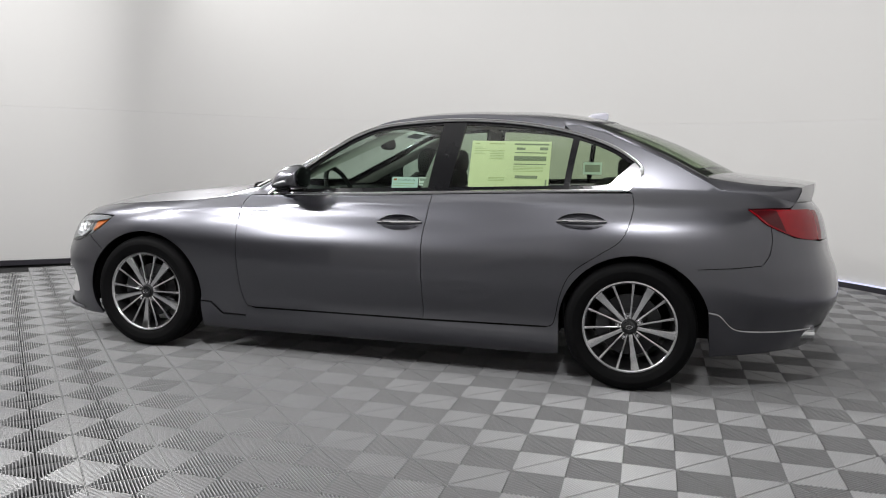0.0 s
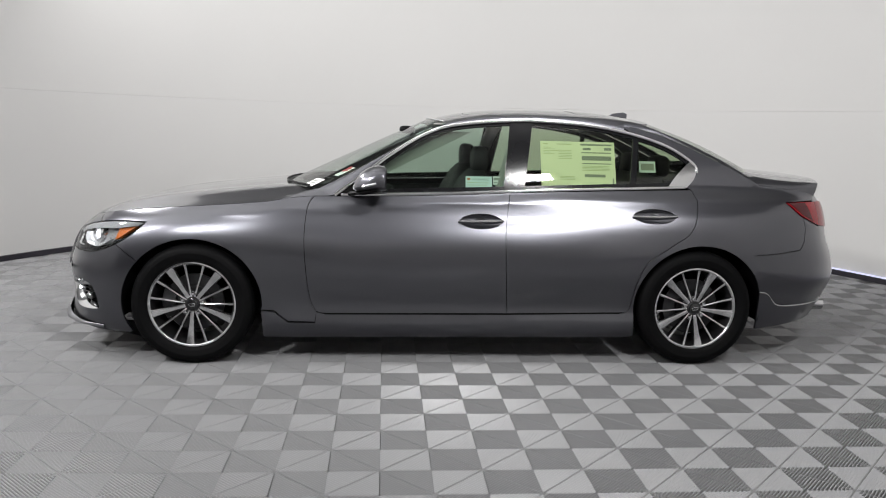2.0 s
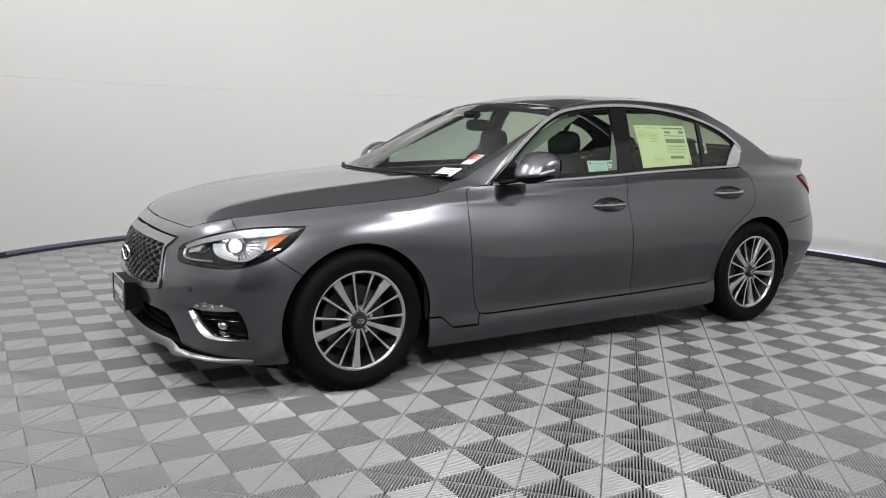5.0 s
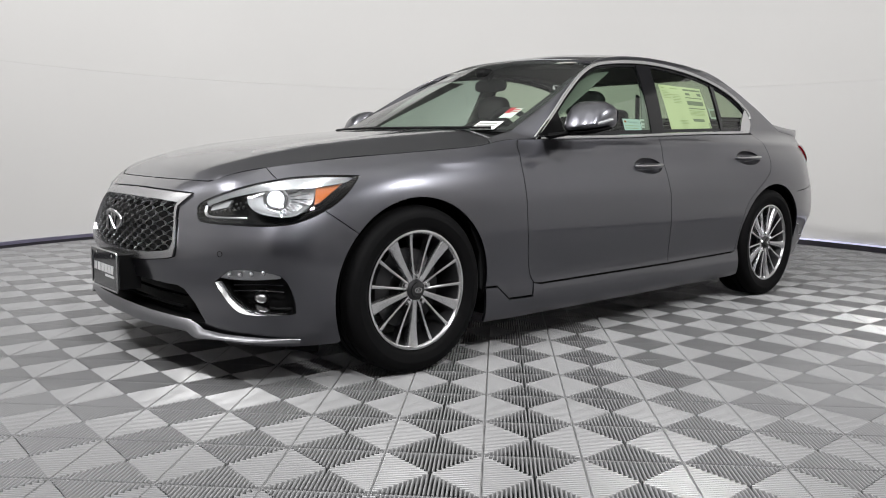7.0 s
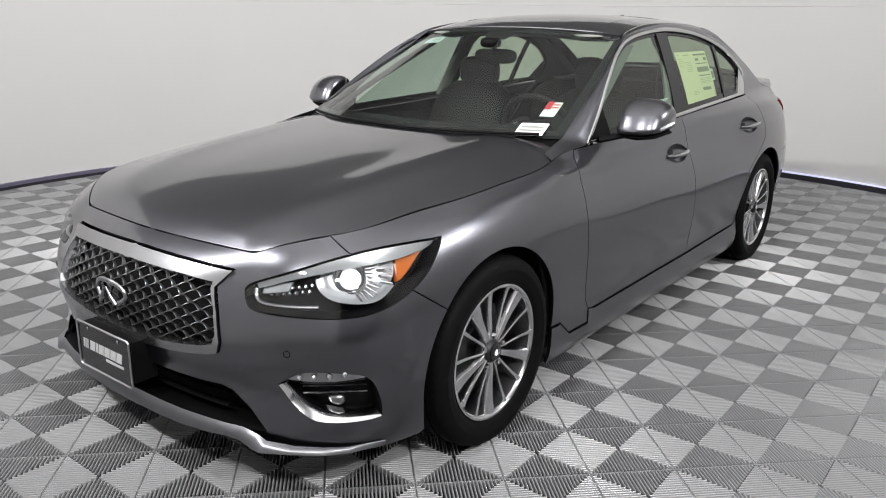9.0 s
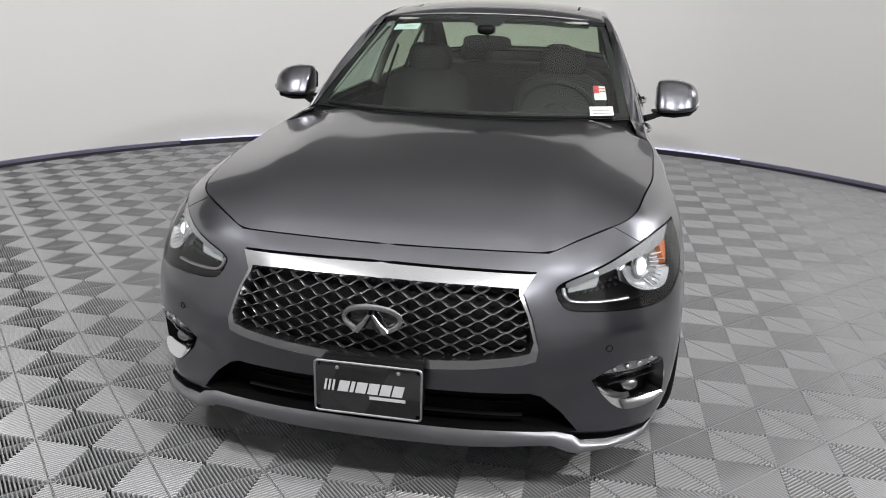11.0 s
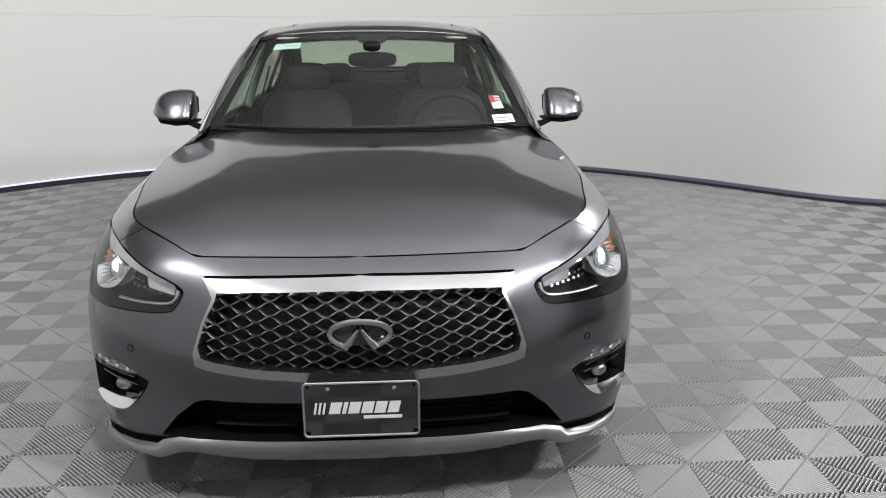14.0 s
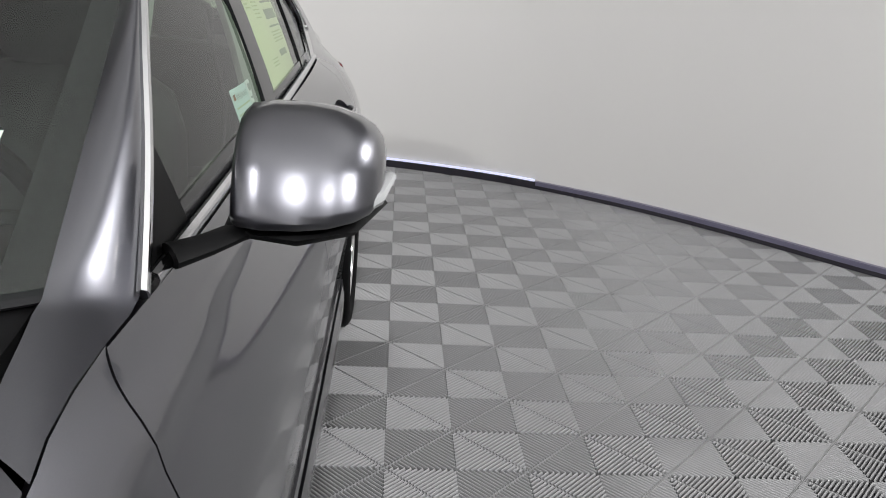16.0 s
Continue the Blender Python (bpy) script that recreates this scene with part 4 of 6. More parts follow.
bm = bmesh.new()
add_box(bm, (-0.98, -0.80, 0.17), (1.0, 0.80, 0.26))
add_box(bm, (-2.02, -0.52, 0.20), (-0.98, 0.52, 0.66))
add_box(bm, (1.0, -0.58, 0.24), (2.2, 0.58, 0.66))
add_box(bm, (-0.99, -0.76, 0.26), (-0.94, 0.76, 0.86))
part("underbody", bm, M_BLACK, car, "black underbody", smooth=False)
for cx in (-1.425, 1.44):
    for sg in (-1, 1):
        bm = bmesh.new()
        prev = None
        for k in range(25):
            a = radians(-12 + 204 * k / 24)
            x, z = cx + 0.392 * math.cos(a), 0.335 + 0.385 * math.sin(a)
            cur = [bm.verts.new((x, sg * y, z)) for y in (0.55, 0.845)]
            if prev:
                bm.faces.new((prev[0], prev[1], cur[1], cur[0]))
            prev = cur
        part("wheel_arch_liner", bm, M_BLACK, car, "black wheel arch liner")

# dashboard
bm = bmesh.new()
dash = [(-0.93, 0.90), (-0.80, 0.945), (-0.62, 0.955), (-0.50, 0.945), (-0.42, 0.90), (-0.40, 0.80), (-0.46, 0.62), (-0.60, 0.45), (-0.93, 0.45)]
rows = []
for y in (-0.72, -0.60, -0.48, -0.37, -0.26, -0.12, 0.0, 0.12, 0.3, 0.5, 0.65, 0.72):
    hump = 0.035 * math.exp(-((y + 0.37) / 0.13) ** 2)
    rows.append([bm.verts.new((x + 0.05 * (y / 0.7) ** 2, y, z + (hump if z > 0.89 else 0))) for x, z in dash])
for a, b in zip(rows, rows[1:]):
    for k in range(len(dash)):
        bm.faces.new((a[k], a[(k + 1) % len(dash)], b[(k + 1) % len(dash)], b[k]))
bm.faces.new(rows[0][::-1])
bm.faces.new(rows[-1])
part("dashboard", bm, M_CABIN, car, "charcoal dashboard")
# cowl between hood and screen
cowl_a = [Vector((-0.90, -0.70, 0.935)), Vector((-0.985, -0.52, 0.955)), Vector((-1.04, -0.26, 0.965)), Vector((-1.06, 0, 0.968)), Vector((-1.04, 0.26, 0.965)), Vector((-0.985, 0.52, 0.955)), Vector((-0.90, 0.70, 0.935))]
cowl_b = [screen_skin(u, 0.06) + Vector((0.02, 0, -0.012)) for u in (-1, -0.75, -0.4, 0, 0.4, 0.75, 1)]
panel("cowl", ruled(cowl_a, cowl_b, lambda a, b: (0, 0, -0.010), 4), M_BLACK, car, "black cowl under the windscreen")
# steering wheel
wheel_c = Vector((-0.36, -0.37, 0.925))
tilt = Matrix.Rotation(radians(-114), 3, "Y")
bm = bmesh.new()
tube(bm, [wheel_c + tilt @ Vector((0.185 * math.cos(2 * math.pi * k / 36), 0.185 * math.sin(2 * math.pi * k / 36), 0)) for k in range(36)], 0.015, 8, up=tuple(tilt @ Vector((0, 0, 1))), closed=True)
for a in (0, 180, 255, 285):
    d = tilt @ Vector((math.sin(radians(a + 90)) * 0 + math.cos(radians(a - 90)) * 0.17, math.sin(radians(a - 90)) * 0.17, 0))
    tube(bm, [wheel_c, wheel_c + d], 0.016, 6)
ball(bm, wheel_c, (0.05, 0.07, 0.06))
part("steering_wheel", bm, M_CABIN, car, "dark leather steering wheel")


def seat(x, y, wide, name="seat"):
    bm = bmesh.new()
    ball(bm, (x - 0.22, y, 0.50), (0.28, wide, 0.11), 20, 10, 3.5)
    rows = []
    for k, (dx, z, w, d) in enumerate(((-0.02, 0.50, 0.88, 0.10), (0.02, 0.66, 0.95, 0.11), (0.075, 0.82, 1.0, 0.10), (0.13, 0.96, 0.97, 0.085), (0.165, 1.04, 0.84, 0.07), (0.185, 1.085, 0.55, 0.045))):
        ring = []
        for i in range(16):
            a = 2 * math.pi * i / 16
            c, s = math.cos(a), math.sin(a)
            c, s = math.copysign(abs(c) ** 0.6, c), math.copysign(abs(s) ** 0.6, s)
            ring.append(bm.verts.new((x + dx + d * c, y + wide * w * s, z)))
        rows.append(ring)
    for a, b in zip(rows, rows[1:]):
        for i in range(16):
            bm.faces.new((a[i], a[(i + 1) % 16], b[(i + 1) % 16], b[i]))
    bm.faces.new(rows[-1])
    st = part(name, bm, M_LEATHER, car, "dark leather front seat")
    bm = bmesh.new()
    ball(bm, (x + 0.20, y, 1.145), (0.052, 0.125, 0.082), 20, 10, 3.2)
    for dy in (-0.05, 0.05):
        tube(bm, [(x + 0.18, y + dy, 1.06), (x + 0.195, y + dy, 1.12)], 0.007, 6)
    part("headrest", bm, M_LEATHER, st)
    return st


seat(0.0, -0.37, 0.255)
seat(0.0, 0.37, 0.255)
bm = bmesh.new()
ball(bm, (0.98, 0, 0.52), (0.28, 0.66, 0.12), 24, 10, 4)
ball(bm, (1.27, 0, 0.80), (0.12, 0.66, 0.27), 24, 12, 4)
bench = part("rear_bench", bm, M_LEATHER, car, "dark leather rear bench")
for y in (-0.29, 0.29):
    bm = bmesh.new()
    ball(bm, (1.36, y, 1.125), (0.055, 0.105, 0.07), 20, 10, 3.2)
    part("headrest", bm, M_LEATHER, bench)
bm = bmesh.new()
add_box(bm, (1.36, -0.62, 1.02), (1.86, 0.62, 1.045))
part("parcel_shelf", bm, M_CABIN, car, "charcoal parcel shelf", smooth=False)
lining = [(-0.05, 0.0), (-0.03, -0.40), (0.02, -0.50), (1.1, -0.52), (1.2, -0.40), (1.24, 0.0)]
panel("headlining", patch(lambda x, y: roof_skin(x, y) - Vector((0, 0, 0.035)), lining, keep=mid_y, thick=0.02, outward=(0, 0, 1)), M_LINING, car, "pale headlining", "both")
for sg in (-1, 1):
    bm = bmesh.new()
    tube(bm, [(0.30, sg * 0.725, 0.98), (0.34, sg * 0.68, 1.12), (0.38, sg * 0.63, 1.25), (0.42, sg * 0.55, 1.36)], [0.05, 0.045, 0.04, 0.05], 10, 0.4, up=(0, 1, 0))
    part("pillar_trim", bm, M_LINING, car, "pale inner pillar trim")
    bm = bmesh.new()
    tube(bm, [(0.20, sg * 0.66, 0.70), (0.30, sg * 0.655, 1.0), (0.37, sg * 0.60, 1.20)], 0.022, 6, 0.12, up=(0, 1, 0))
    part("seat_belt", bm, M_BLACK, car, "black seat belt")
two("screen_pillar_trim", ruled([screen_skin(-0.985, v) + Vector((0.035, 0.012, -0.025)) for v in np.linspace(0.03, 0.93, 10)],
                                [Vector((screen_skin(-1, v).x + 0.16, -glass_half(screen_skin(-1, v).x + 0.16, screen_skin(-1, v).z - 0.02) + 0.045, screen_skin(-1, v).z - 0.02)) for v in np.linspace(0.03, 0.93, 10)],
                                lambda a, b: (0, 0.006, 0), 4), M_LINING, car, "pale inner windscreen pillar trim")
# inside mirror with its camera box
bm = bmesh.new()
ball(bm, (-0.19, 0, 1.250), (0.018, 0.122, 0.036), 20, 10, 3.5)
tube(bm, [(-0.20, 0, 1.275), (-0.22, 0, 1.335)], 0.012, 8)
ball(bm, (-0.235, 0, 1.315), (0.05, 0.045, 0.025), 14, 8, 3)
part("inside_mirror", bm, M_BLACK, car, "black inside mirror")
# sun visors
for sg in (-1, 1):
    bm = bmesh.new()
    ball(bm, (-0.02, sg * 0.33, 1.352), (0.07, 0.17, 0.010), 16, 6, 4)
    part("sun_visor", bm, M_LINING, car, "pale sun visor")


# ---- wheels ----
def spoke(bm, ang, widths, lift):
    ca, sa = math.cos(ang), math.sin(ang)
    rr = (0.036, 0.075, 0.12, 0.165, 0.205, 0.226)
    yf = (-0.079, -0.083, -0.083, -0.085, -0.090, -0.094)
    rings = []
    for r, w, y in zip(rr, widths, yf):
        ring = []
        for q, yy in ((-0.5, y + 0.030), (-0.5, y + 0.010), (-0.36, y), (0.0, y - lift), (0.36, y), (0.5, y + 0.010), (0.5, y + 0.030)):
            ring.append(bm.verts.new((ca * r - sa * q * w, yy, sa * r + ca * q * w)))
        rings.append(ring)
    for a, b in zip(rings, rings[1:]):
        for k in range(6):
            bm.faces.new((a[k], b[k], b[k + 1], a[k + 1]))


def car_wheel(x, y, turn):
    """A tyre on an alloy rim with five broad and ten narrow spokes."""
    bm = bmesh.new()
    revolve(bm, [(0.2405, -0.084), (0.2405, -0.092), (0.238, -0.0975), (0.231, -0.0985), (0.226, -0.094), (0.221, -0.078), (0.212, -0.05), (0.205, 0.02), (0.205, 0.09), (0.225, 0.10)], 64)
    rim = part("wheel", bm, M_RIMSHADE, car, "alloy wheel with many slim spokes")
    rim.location = (x, y, 0.335)
    rim.rotation_euler = (0, radians(turn), 0) if y < 0 else (0, radians(turn), radians(180))
    bm = bmesh.new()
    prof = [(0.232, -0.078), (0.240, -0.092), (0.247, -0.101), (0.262, -0.1075), (0.285, -0.1115), (0.288, -0.1125), (0.291, -0.1115), (0.305, -0.110), (0.320, -0.102), (0.329, -0.091), (0.333, -0.078)]
    for c in (-0.045, 0.0, 0.045):
        prof += [(0.335, c - 0.005), (0.327, c - 0.004), (0.327, c + 0.004), (0.335, c + 0.005)]
    prof += [(0.333, 0.078), (0.329, 0.091), (0.320, 0.102), (0.285, 0.1115), (0.247, 0.101), (0.232, 0.078)]
    revolve(bm, prof, 72)
    for k in range(72):
        a = 2 * math.pi * (k + 0.5) / 72
        c, s = math.cos(a), math.sin(a)
        for y0, y1 in ((-0.092, -0.070), (0.070, 0.092)):
            vs = []
            for rr, yy, da in ((0.3335, y0, -0.008), (0.3335, y0, 0.008), (0.337, y1, 0.008), (0.337, y1, -0.008)):
                vs.append(bm.verts.new((rr * math.cos(a + da), yy, rr * math.sin(a + da))))
            bm.faces.new(vs)
    part("tyre", bm, M_RUBBER, rim, "black road tyre")
    bm = bmesh.new()
    revolve(bm, [(0.2415, -0.083), (0.2415, -0.092), (0.2385, -0.098), (0.231, -0.099), (0.225, -0.0945), (0.223, -0.086)], 64)
    part("rim_lip", bm, M_RIM, rim)
    for k in range(5):
        base = radians(-90 + 72 * k)
        bm = bmesh.new()
        spoke(bm, base, (0.026, 0.027, 0.033, 0.042, 0.052, 0.058), 0.0015)
        part("broad_spoke", bm, M_RIM, rim)
        for d in (23, 49):
            bm = bmesh.new()
            spoke(bm, base + radians(d), (0.012, 0.012, 0.0125, 0.014, 0.017, 0.020), 0.002)
            part("slim_spoke", bm, M_RIM, rim)
    # Hub takes the shaded alloy too, dark like the pockets round the nuts.
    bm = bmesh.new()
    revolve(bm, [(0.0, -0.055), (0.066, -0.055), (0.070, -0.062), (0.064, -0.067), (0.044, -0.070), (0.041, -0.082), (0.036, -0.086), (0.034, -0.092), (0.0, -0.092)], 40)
    part("hub", bm, M_RIMSHADE, rim)
    bm = bmesh.new()
    revolve(bm, [(0.031, -0.090), (0.031, -0.096), (0.027, -0.098), (0.0, -0.0985)], 28)
    cap = part("centre_cap", bm, M_GLOSS, rim, "black centre cap with a small oval badge")
    for k in range(5):
        a = radians(-90 + 36 + 72 * k)
        bm = bmesh.new()
        c = (0.058 * math.cos(a), 0, 0.058 * math.sin(a))
        revolve(bm, [(0.0145, -0.070), (0.0145, -0.083), (0.0125, -0.083), (0.0125, -0.074)], 16, c)
        revolve(bm, [(0.0095, -0.070), (0.0095, -0.088), (0.007, -0.091), (0.0, -0.091)], 6, c)
        part("lug_nut", bm, M_CHROME, rim)
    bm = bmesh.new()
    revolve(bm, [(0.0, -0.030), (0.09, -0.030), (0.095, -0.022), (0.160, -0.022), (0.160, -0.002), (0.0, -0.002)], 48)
    part("brake_disc", bm, M_RIMSHADE, rim, "steel brake disc")
    bm = bmesh.new()
    ring = []
    for k in range(8):
        a = radians(148 + 64 * k / 7) + radians(turn)
        ring.append([bm.verts.new((r * math.cos(a), yy, r * math.sin(a))) for r, yy in ((0.105, -0.045), (0.172, -0.045), (0.178, -0.03), (0.178, 0.02), (0.105, 0.02))])
    for p, q in zip(ring, ring[1:]):
        for k in range(5):
            bm.faces.new((p[k], p[(k + 1) % 5], q[(k + 1) % 5], q[k]))
    bm.faces.new(ring[0])
    bm.faces.new(ring[-1][::-1])
    part("brake_caliper", bm, M_RIMSHADE, rim)
    # small badge
    bm = bmesh.new()
    tube(bm, [(0.017 * math.cos(2 * math.pi * k / 20), -0.0988, 0.0095 * math.sin(2 * math.pi * k / 20)) for k in range(20)], 0.0016, 5, up=(0, 1, 0), closed=True)
    tube(bm, [(-0.008, -0.0988, -0.008), (0, -0.0988, 0.005), (0.008, -0.0988, -0.008)], 0.0016, 5, up=(0, 1, 0))
    part("badge", bm, M_CHROME, rim)


for wx, turn in ((-1.425, 4), (1.425, -10)):
    car_wheel(wx, -0.785, turn)
    car_wheel(wx, 0.785, turn)

# ---- lamps ----
for far in (None, "far"):
    sgn = 1 if far is None else -1

    def put(p):
        return Vector((p.x, p.y * sgn, p.z))

    lens = panel("headlamp", patch(lambda s, z: side_skin(s, z, 0.002), LAMP, step=0.03, gap=0.002, thick=0), M_CLEAR, car, "clear swept-back headlamp", far)
    back = lambda s, z: side_skin(s, z, -0.060)
    panel("housing", patch(back, LAMP, step=0.04, gap=-0.004, thick=0), M_BLACK, lens, "black lamp housing", far)
    a = [side_skin(s, z, -0.001) for s, z in LAMP + LAMP[:1]]
    b = [side_skin(s, z, -0.08) for s, z in LAMP + LAMP[:1]]
    panel("housing_wall", ruled(a, b, lambda p, q: (0, 0, 0), 2), M_BLACK, lens, "", far)
    # pale strip along the top
    low = smooth_line([(-2.330, 0.668), (-2.220, 0.698), (-2.126, 0.717), (-2.038, 0.730), (-1.858, 0.743), (-1.737, 0.759), (-1.690, 0.776)], 5)
    topb = [(s, spline(sorted(LAMP_TOP[6:]), s) - 0.006) for s, z in low]
    panel("bezel", ruled([side_skin(s, z, -0.007) for s, z in topb], [side_skin(s, z, -0.020) for s, z in low], lambda p, q: (0, 0, 0.003), 3), M_BEZEL, lens, "pale silver bezel strip", far)
    # crescent bowl round the projector
    out_c = smooth_line([(-2.127, 0.708), (-2.121, 0.687), (-2.100, 0.665), (-2.062, 0.649), (-1.989, 0.639), (-1.935, 0.646), (-1.886, 0.678)], 4)
    in_c = smooth_line([(-2.070, 0.712), (-2.061, 0.690), (-2.048, 0.671), (-2.013, 0.657), (-1.979, 0.653), (-1.930, 0.660), (-1.890, 0.688)], 4)
    panel("lamp_bowl", ruled([side_skin(s, z, -0.014) for s, z in out_c], [side_skin(s, z, -0.048) for s, z in in_c], lambda p, q: (0.004, 0.004, -0.003), 4), M_BEZEL, lens, "pale silver crescent bowl", far)
    c = side_skin(-2.010, 0.700, -0.042)
    nrm = Vector((-0.62, -0.76, 0.12)).normalized()
    ux = nrm.cross(Vector((0, 0, 1))).normalized()
    uz = ux.cross(nrm)
    bm = bmesh.new()
    rings = []
    for r, d in ((0.020, -0.006), (0.029, 0.012), (0.032, 0.014), (0.035, 0.010), (0.036, -0.002), (0.043, 0.003), (0.046, 0.003), (0.049, -0.012), (0.052, -0.03)):
        rings.append([bm.verts.new(put(c + ux * (r * math.cos(2 * math.pi * k / 36)) + uz * (r * 0.95 * math.sin(2 * math.pi * k / 36)) + nrm * d)) for k in range(36)])
    for p, q in zip(rings, rings[1:]):
        for k in range(36):
            bm.faces.new((p[k], p[(k + 1) % 36], q[(k + 1) % 36], q[k]))
    part("projector_ring", bm, M_CHROME, lens, "stepped chrome projector rings")
    bm = bmesh.new()
    ball(bm, put(c + nrm * -0.004), (0.023, 0.023, 0.023), 24, 14)
    part("projector", bm, M_LAMP, lens, "bright projector lens")
    bm = bmesh.new()
    for k in range(11):
        t = radians(-75 + 12.5 * k)
        for r0, r1, w in ((0.054, 0.082, 0.0034), (0.086, 0.118, 0.0042)):
            pts = []
            for r in (r0, (r0 + r1) / 2, r1):
                sk, zk = -2.010 + r * 1.12 * math.cos(t), 0.700 + r * 0.75 * math.sin(t)
                pts.append((sk, zk))
            ok = all(q[1] < spline(low, q[0]) - 0.002 and q[1] > spline([(-2.1, 0.62), (-1.95, 0.640), (-1.886, 0.675), (-1.86, 0.70)], q[0]) and q[0] < -1.872 for q in pts)
            if ok:
                tube(bm, [put(side_skin(q[0], q[1], -0.050 + 0.012 * i)) for i, q in enumerate(pts)], w, 5, 0.6)
    part("reflector_facets", bm, M_CHROME, lens, "fan of bright reflector facets")
    backing = [(-1.990, 0.735), (-1.845, 0.740), (-1.862, 0.695), (-1.895, 0.655), (-1.965, 0.640), (-2.05, 0.645), (-2.11, 0.67), (-2.11, 0.715)]
    panel("reflector", patch(lambda s, z: side_skin(s, z, -0.052), backing, step=0.03, gap=0, thick=0), M_BEZEL, lens, "", far)
    panel("inner_reflector", patch(lambda s, z: side_skin(s, z, -0.032), [(-2.318, 0.652), (-2.22, 0.668), (-2.205, 0.694), (-2.315, 0.672)], step=0.02, gap=0, thick=0.01), M_BEZEL, lens, "pale inner reflector wedge", far)
    # inner small lamps
    bm = bmesh.new()
    for k in range(7):
        for row in range(2):
            ball(bm, put(side_skin(-2.285 + 0.023 * k + 0.010 * row, 0.650 + 0.016 * row + 0.003 * k, -0.040)), (0.0075, 0.008, 0.0075), 8, 5, 1.4)
    part("inner_lamp", bm, M_GLOSS, lens, "dark faceted reflector", smooth=False)
    bm = bmesh.new()
    tube(bm, [put(side_skin(s, z, -0.02)) for s, z in smooth_line([(-2.338, 0.668), (-2.330, 0.644), (-2.29, 0.632), (-2.12, 0.634)], 5)], 0.0060, 8, 0.7)
    part("light_guide", bm, M_SATIN, lens, "pale light guide")
    amber = [(-1.852, 0.741), (-1.735, 0.757), (-1.790, 0.722), (-1.844, 0.686), (-1.866, 0.680)]
    panel("amber_marker", patch(lambda s, z: side_skin(s, z, -0.034), amber, step=0.02, gap=0.002, thick=0.02), M_AMBER, lens, "amber side marker", far)
    # fog lamp corner
    recess = panel("fog_recess", patch(lambda s, z: side_skin(s, z, -0.06), FOG, step=0.03, gap=-0.004, thick=0), M_BLACK, car, "black fog lamp recess", far)
    a = [side_skin(s, z, -0.001) for s, z in FOG + FOG[:1]]
    b = [side_skin(s, z, -0.062) for s, z in FOG + FOG[:1]]
    panel("recess_wall", ruled(a, b, lambda p, q: (0, 0, 0), 2), M_BLACK, recess, "", far)
    hook = smooth_line([(-2.246, 0.404), (-2.206, 0.350), (-2.155, 0.307), (-2.10, 0.294), (-2.00, 0.293), (-1.950, 0.298)], 5)
    hook_in = smooth_line([(-2.208, 0.404), (-2.170, 0.362), (-2.125, 0.334), (-2.075, 0.322), (-2.00, 0.317), (-1.958, 0.316)], 5)
    panel("fog_chrome", ruled([side_skin(s, z, 0.006) for s, z in hook], [side_skin(s, z, -0.042) for s, z in hook_in], lambda p, q: (-0.002, -0.002, 0.002), 4), M_CHROME, recess, "chrome hook trim", far)
    drl = smooth_line([(-2.232, 0.420), (-2.17, 0.457), (-2.08, 0.457), (-2.00, 0.440)], 4) + [(-1.995, 0.425), (-2.09, 0.418), (-2.17, 0.416)]
    turn_lamp = panel("turn_lamp", patch(lambda s, z: side_skin(s, z, 0.004), drl, step=0.02, gap=0.001, thick=0.01), M_CLEAR, recess, "clear turn lamp strip", far)
    panel("lamp_backing", patch(lambda s, z: side_skin(s, z, -0.012), drl, step=0.02, gap=0, thick=0.004), M_SATIN, recess, "", far)
    bm = bmesh.new()
    for k in range(4):
        ball(bm, put(side_skin(-2.18 + 0.042 * k, 0.434 + 0.004 * k, -0.004)), (0.010, 0.010, 0.010), 10, 6)
    part("lamp_dots", bm, M_CHROME, recess)
    bm = bmesh.new()
    ball(bm, put(side_skin(-2.07, 0.350, -0.048)), (0.024, 0.030, 0.022), 16, 10)
    part("fog_lamp", bm, M_GRILLE, recess)
    bm = bmesh.new()
    for k in range(2):
        tube(bm, [put(side_skin(s, z - 0.022 * k, -0.02)) for s, z in ((-2.175, 0.395), (-2.08, 0.402), (-1.985, 0.398))], 0.005, 6, 0.6)
    part("recess_blade", bm, M_GLOSS, recess)

# ---- nose ----
G_IN = [(S_NOSE, 0.474), (-2.75, 0.479), (-2.60, 0.489), (-2.49, 0.503), (-2.452, 0.512), (-2.443, 0.54), (-2.461, 0.61), (-2.485, 0.660), (-2.484, 0.676), (-2.6, 0.683), (S_NOSE, 0.687)]
fr = GRILLE_OUT + G_IN[::-1]
panel("grille_frame", patch(lambda s, z: side_skin(s, z, 0.010), fr, step=0.02, keep=on_nose, thick=0.045), M_BRIGHT, car, "bright satin chrome grille surround", "both")
panel("grille_backing", patch(lambda s, z: side_skin(s, z, -0.055), [(S_NOSE, 0.44), (-2.44, 0.47), (-2.43, 0.70), (S_NOSE, 0.72)], step=0.05, keep=on_nose, thick=0), M_BLACK, car, "black grille backing", "both")
low_in = [(S_NOSE, 0.474), (-2.75, 0.479), (-2.60, 0.489), (-2.49, 0.503), (-2.45, 0.512)]
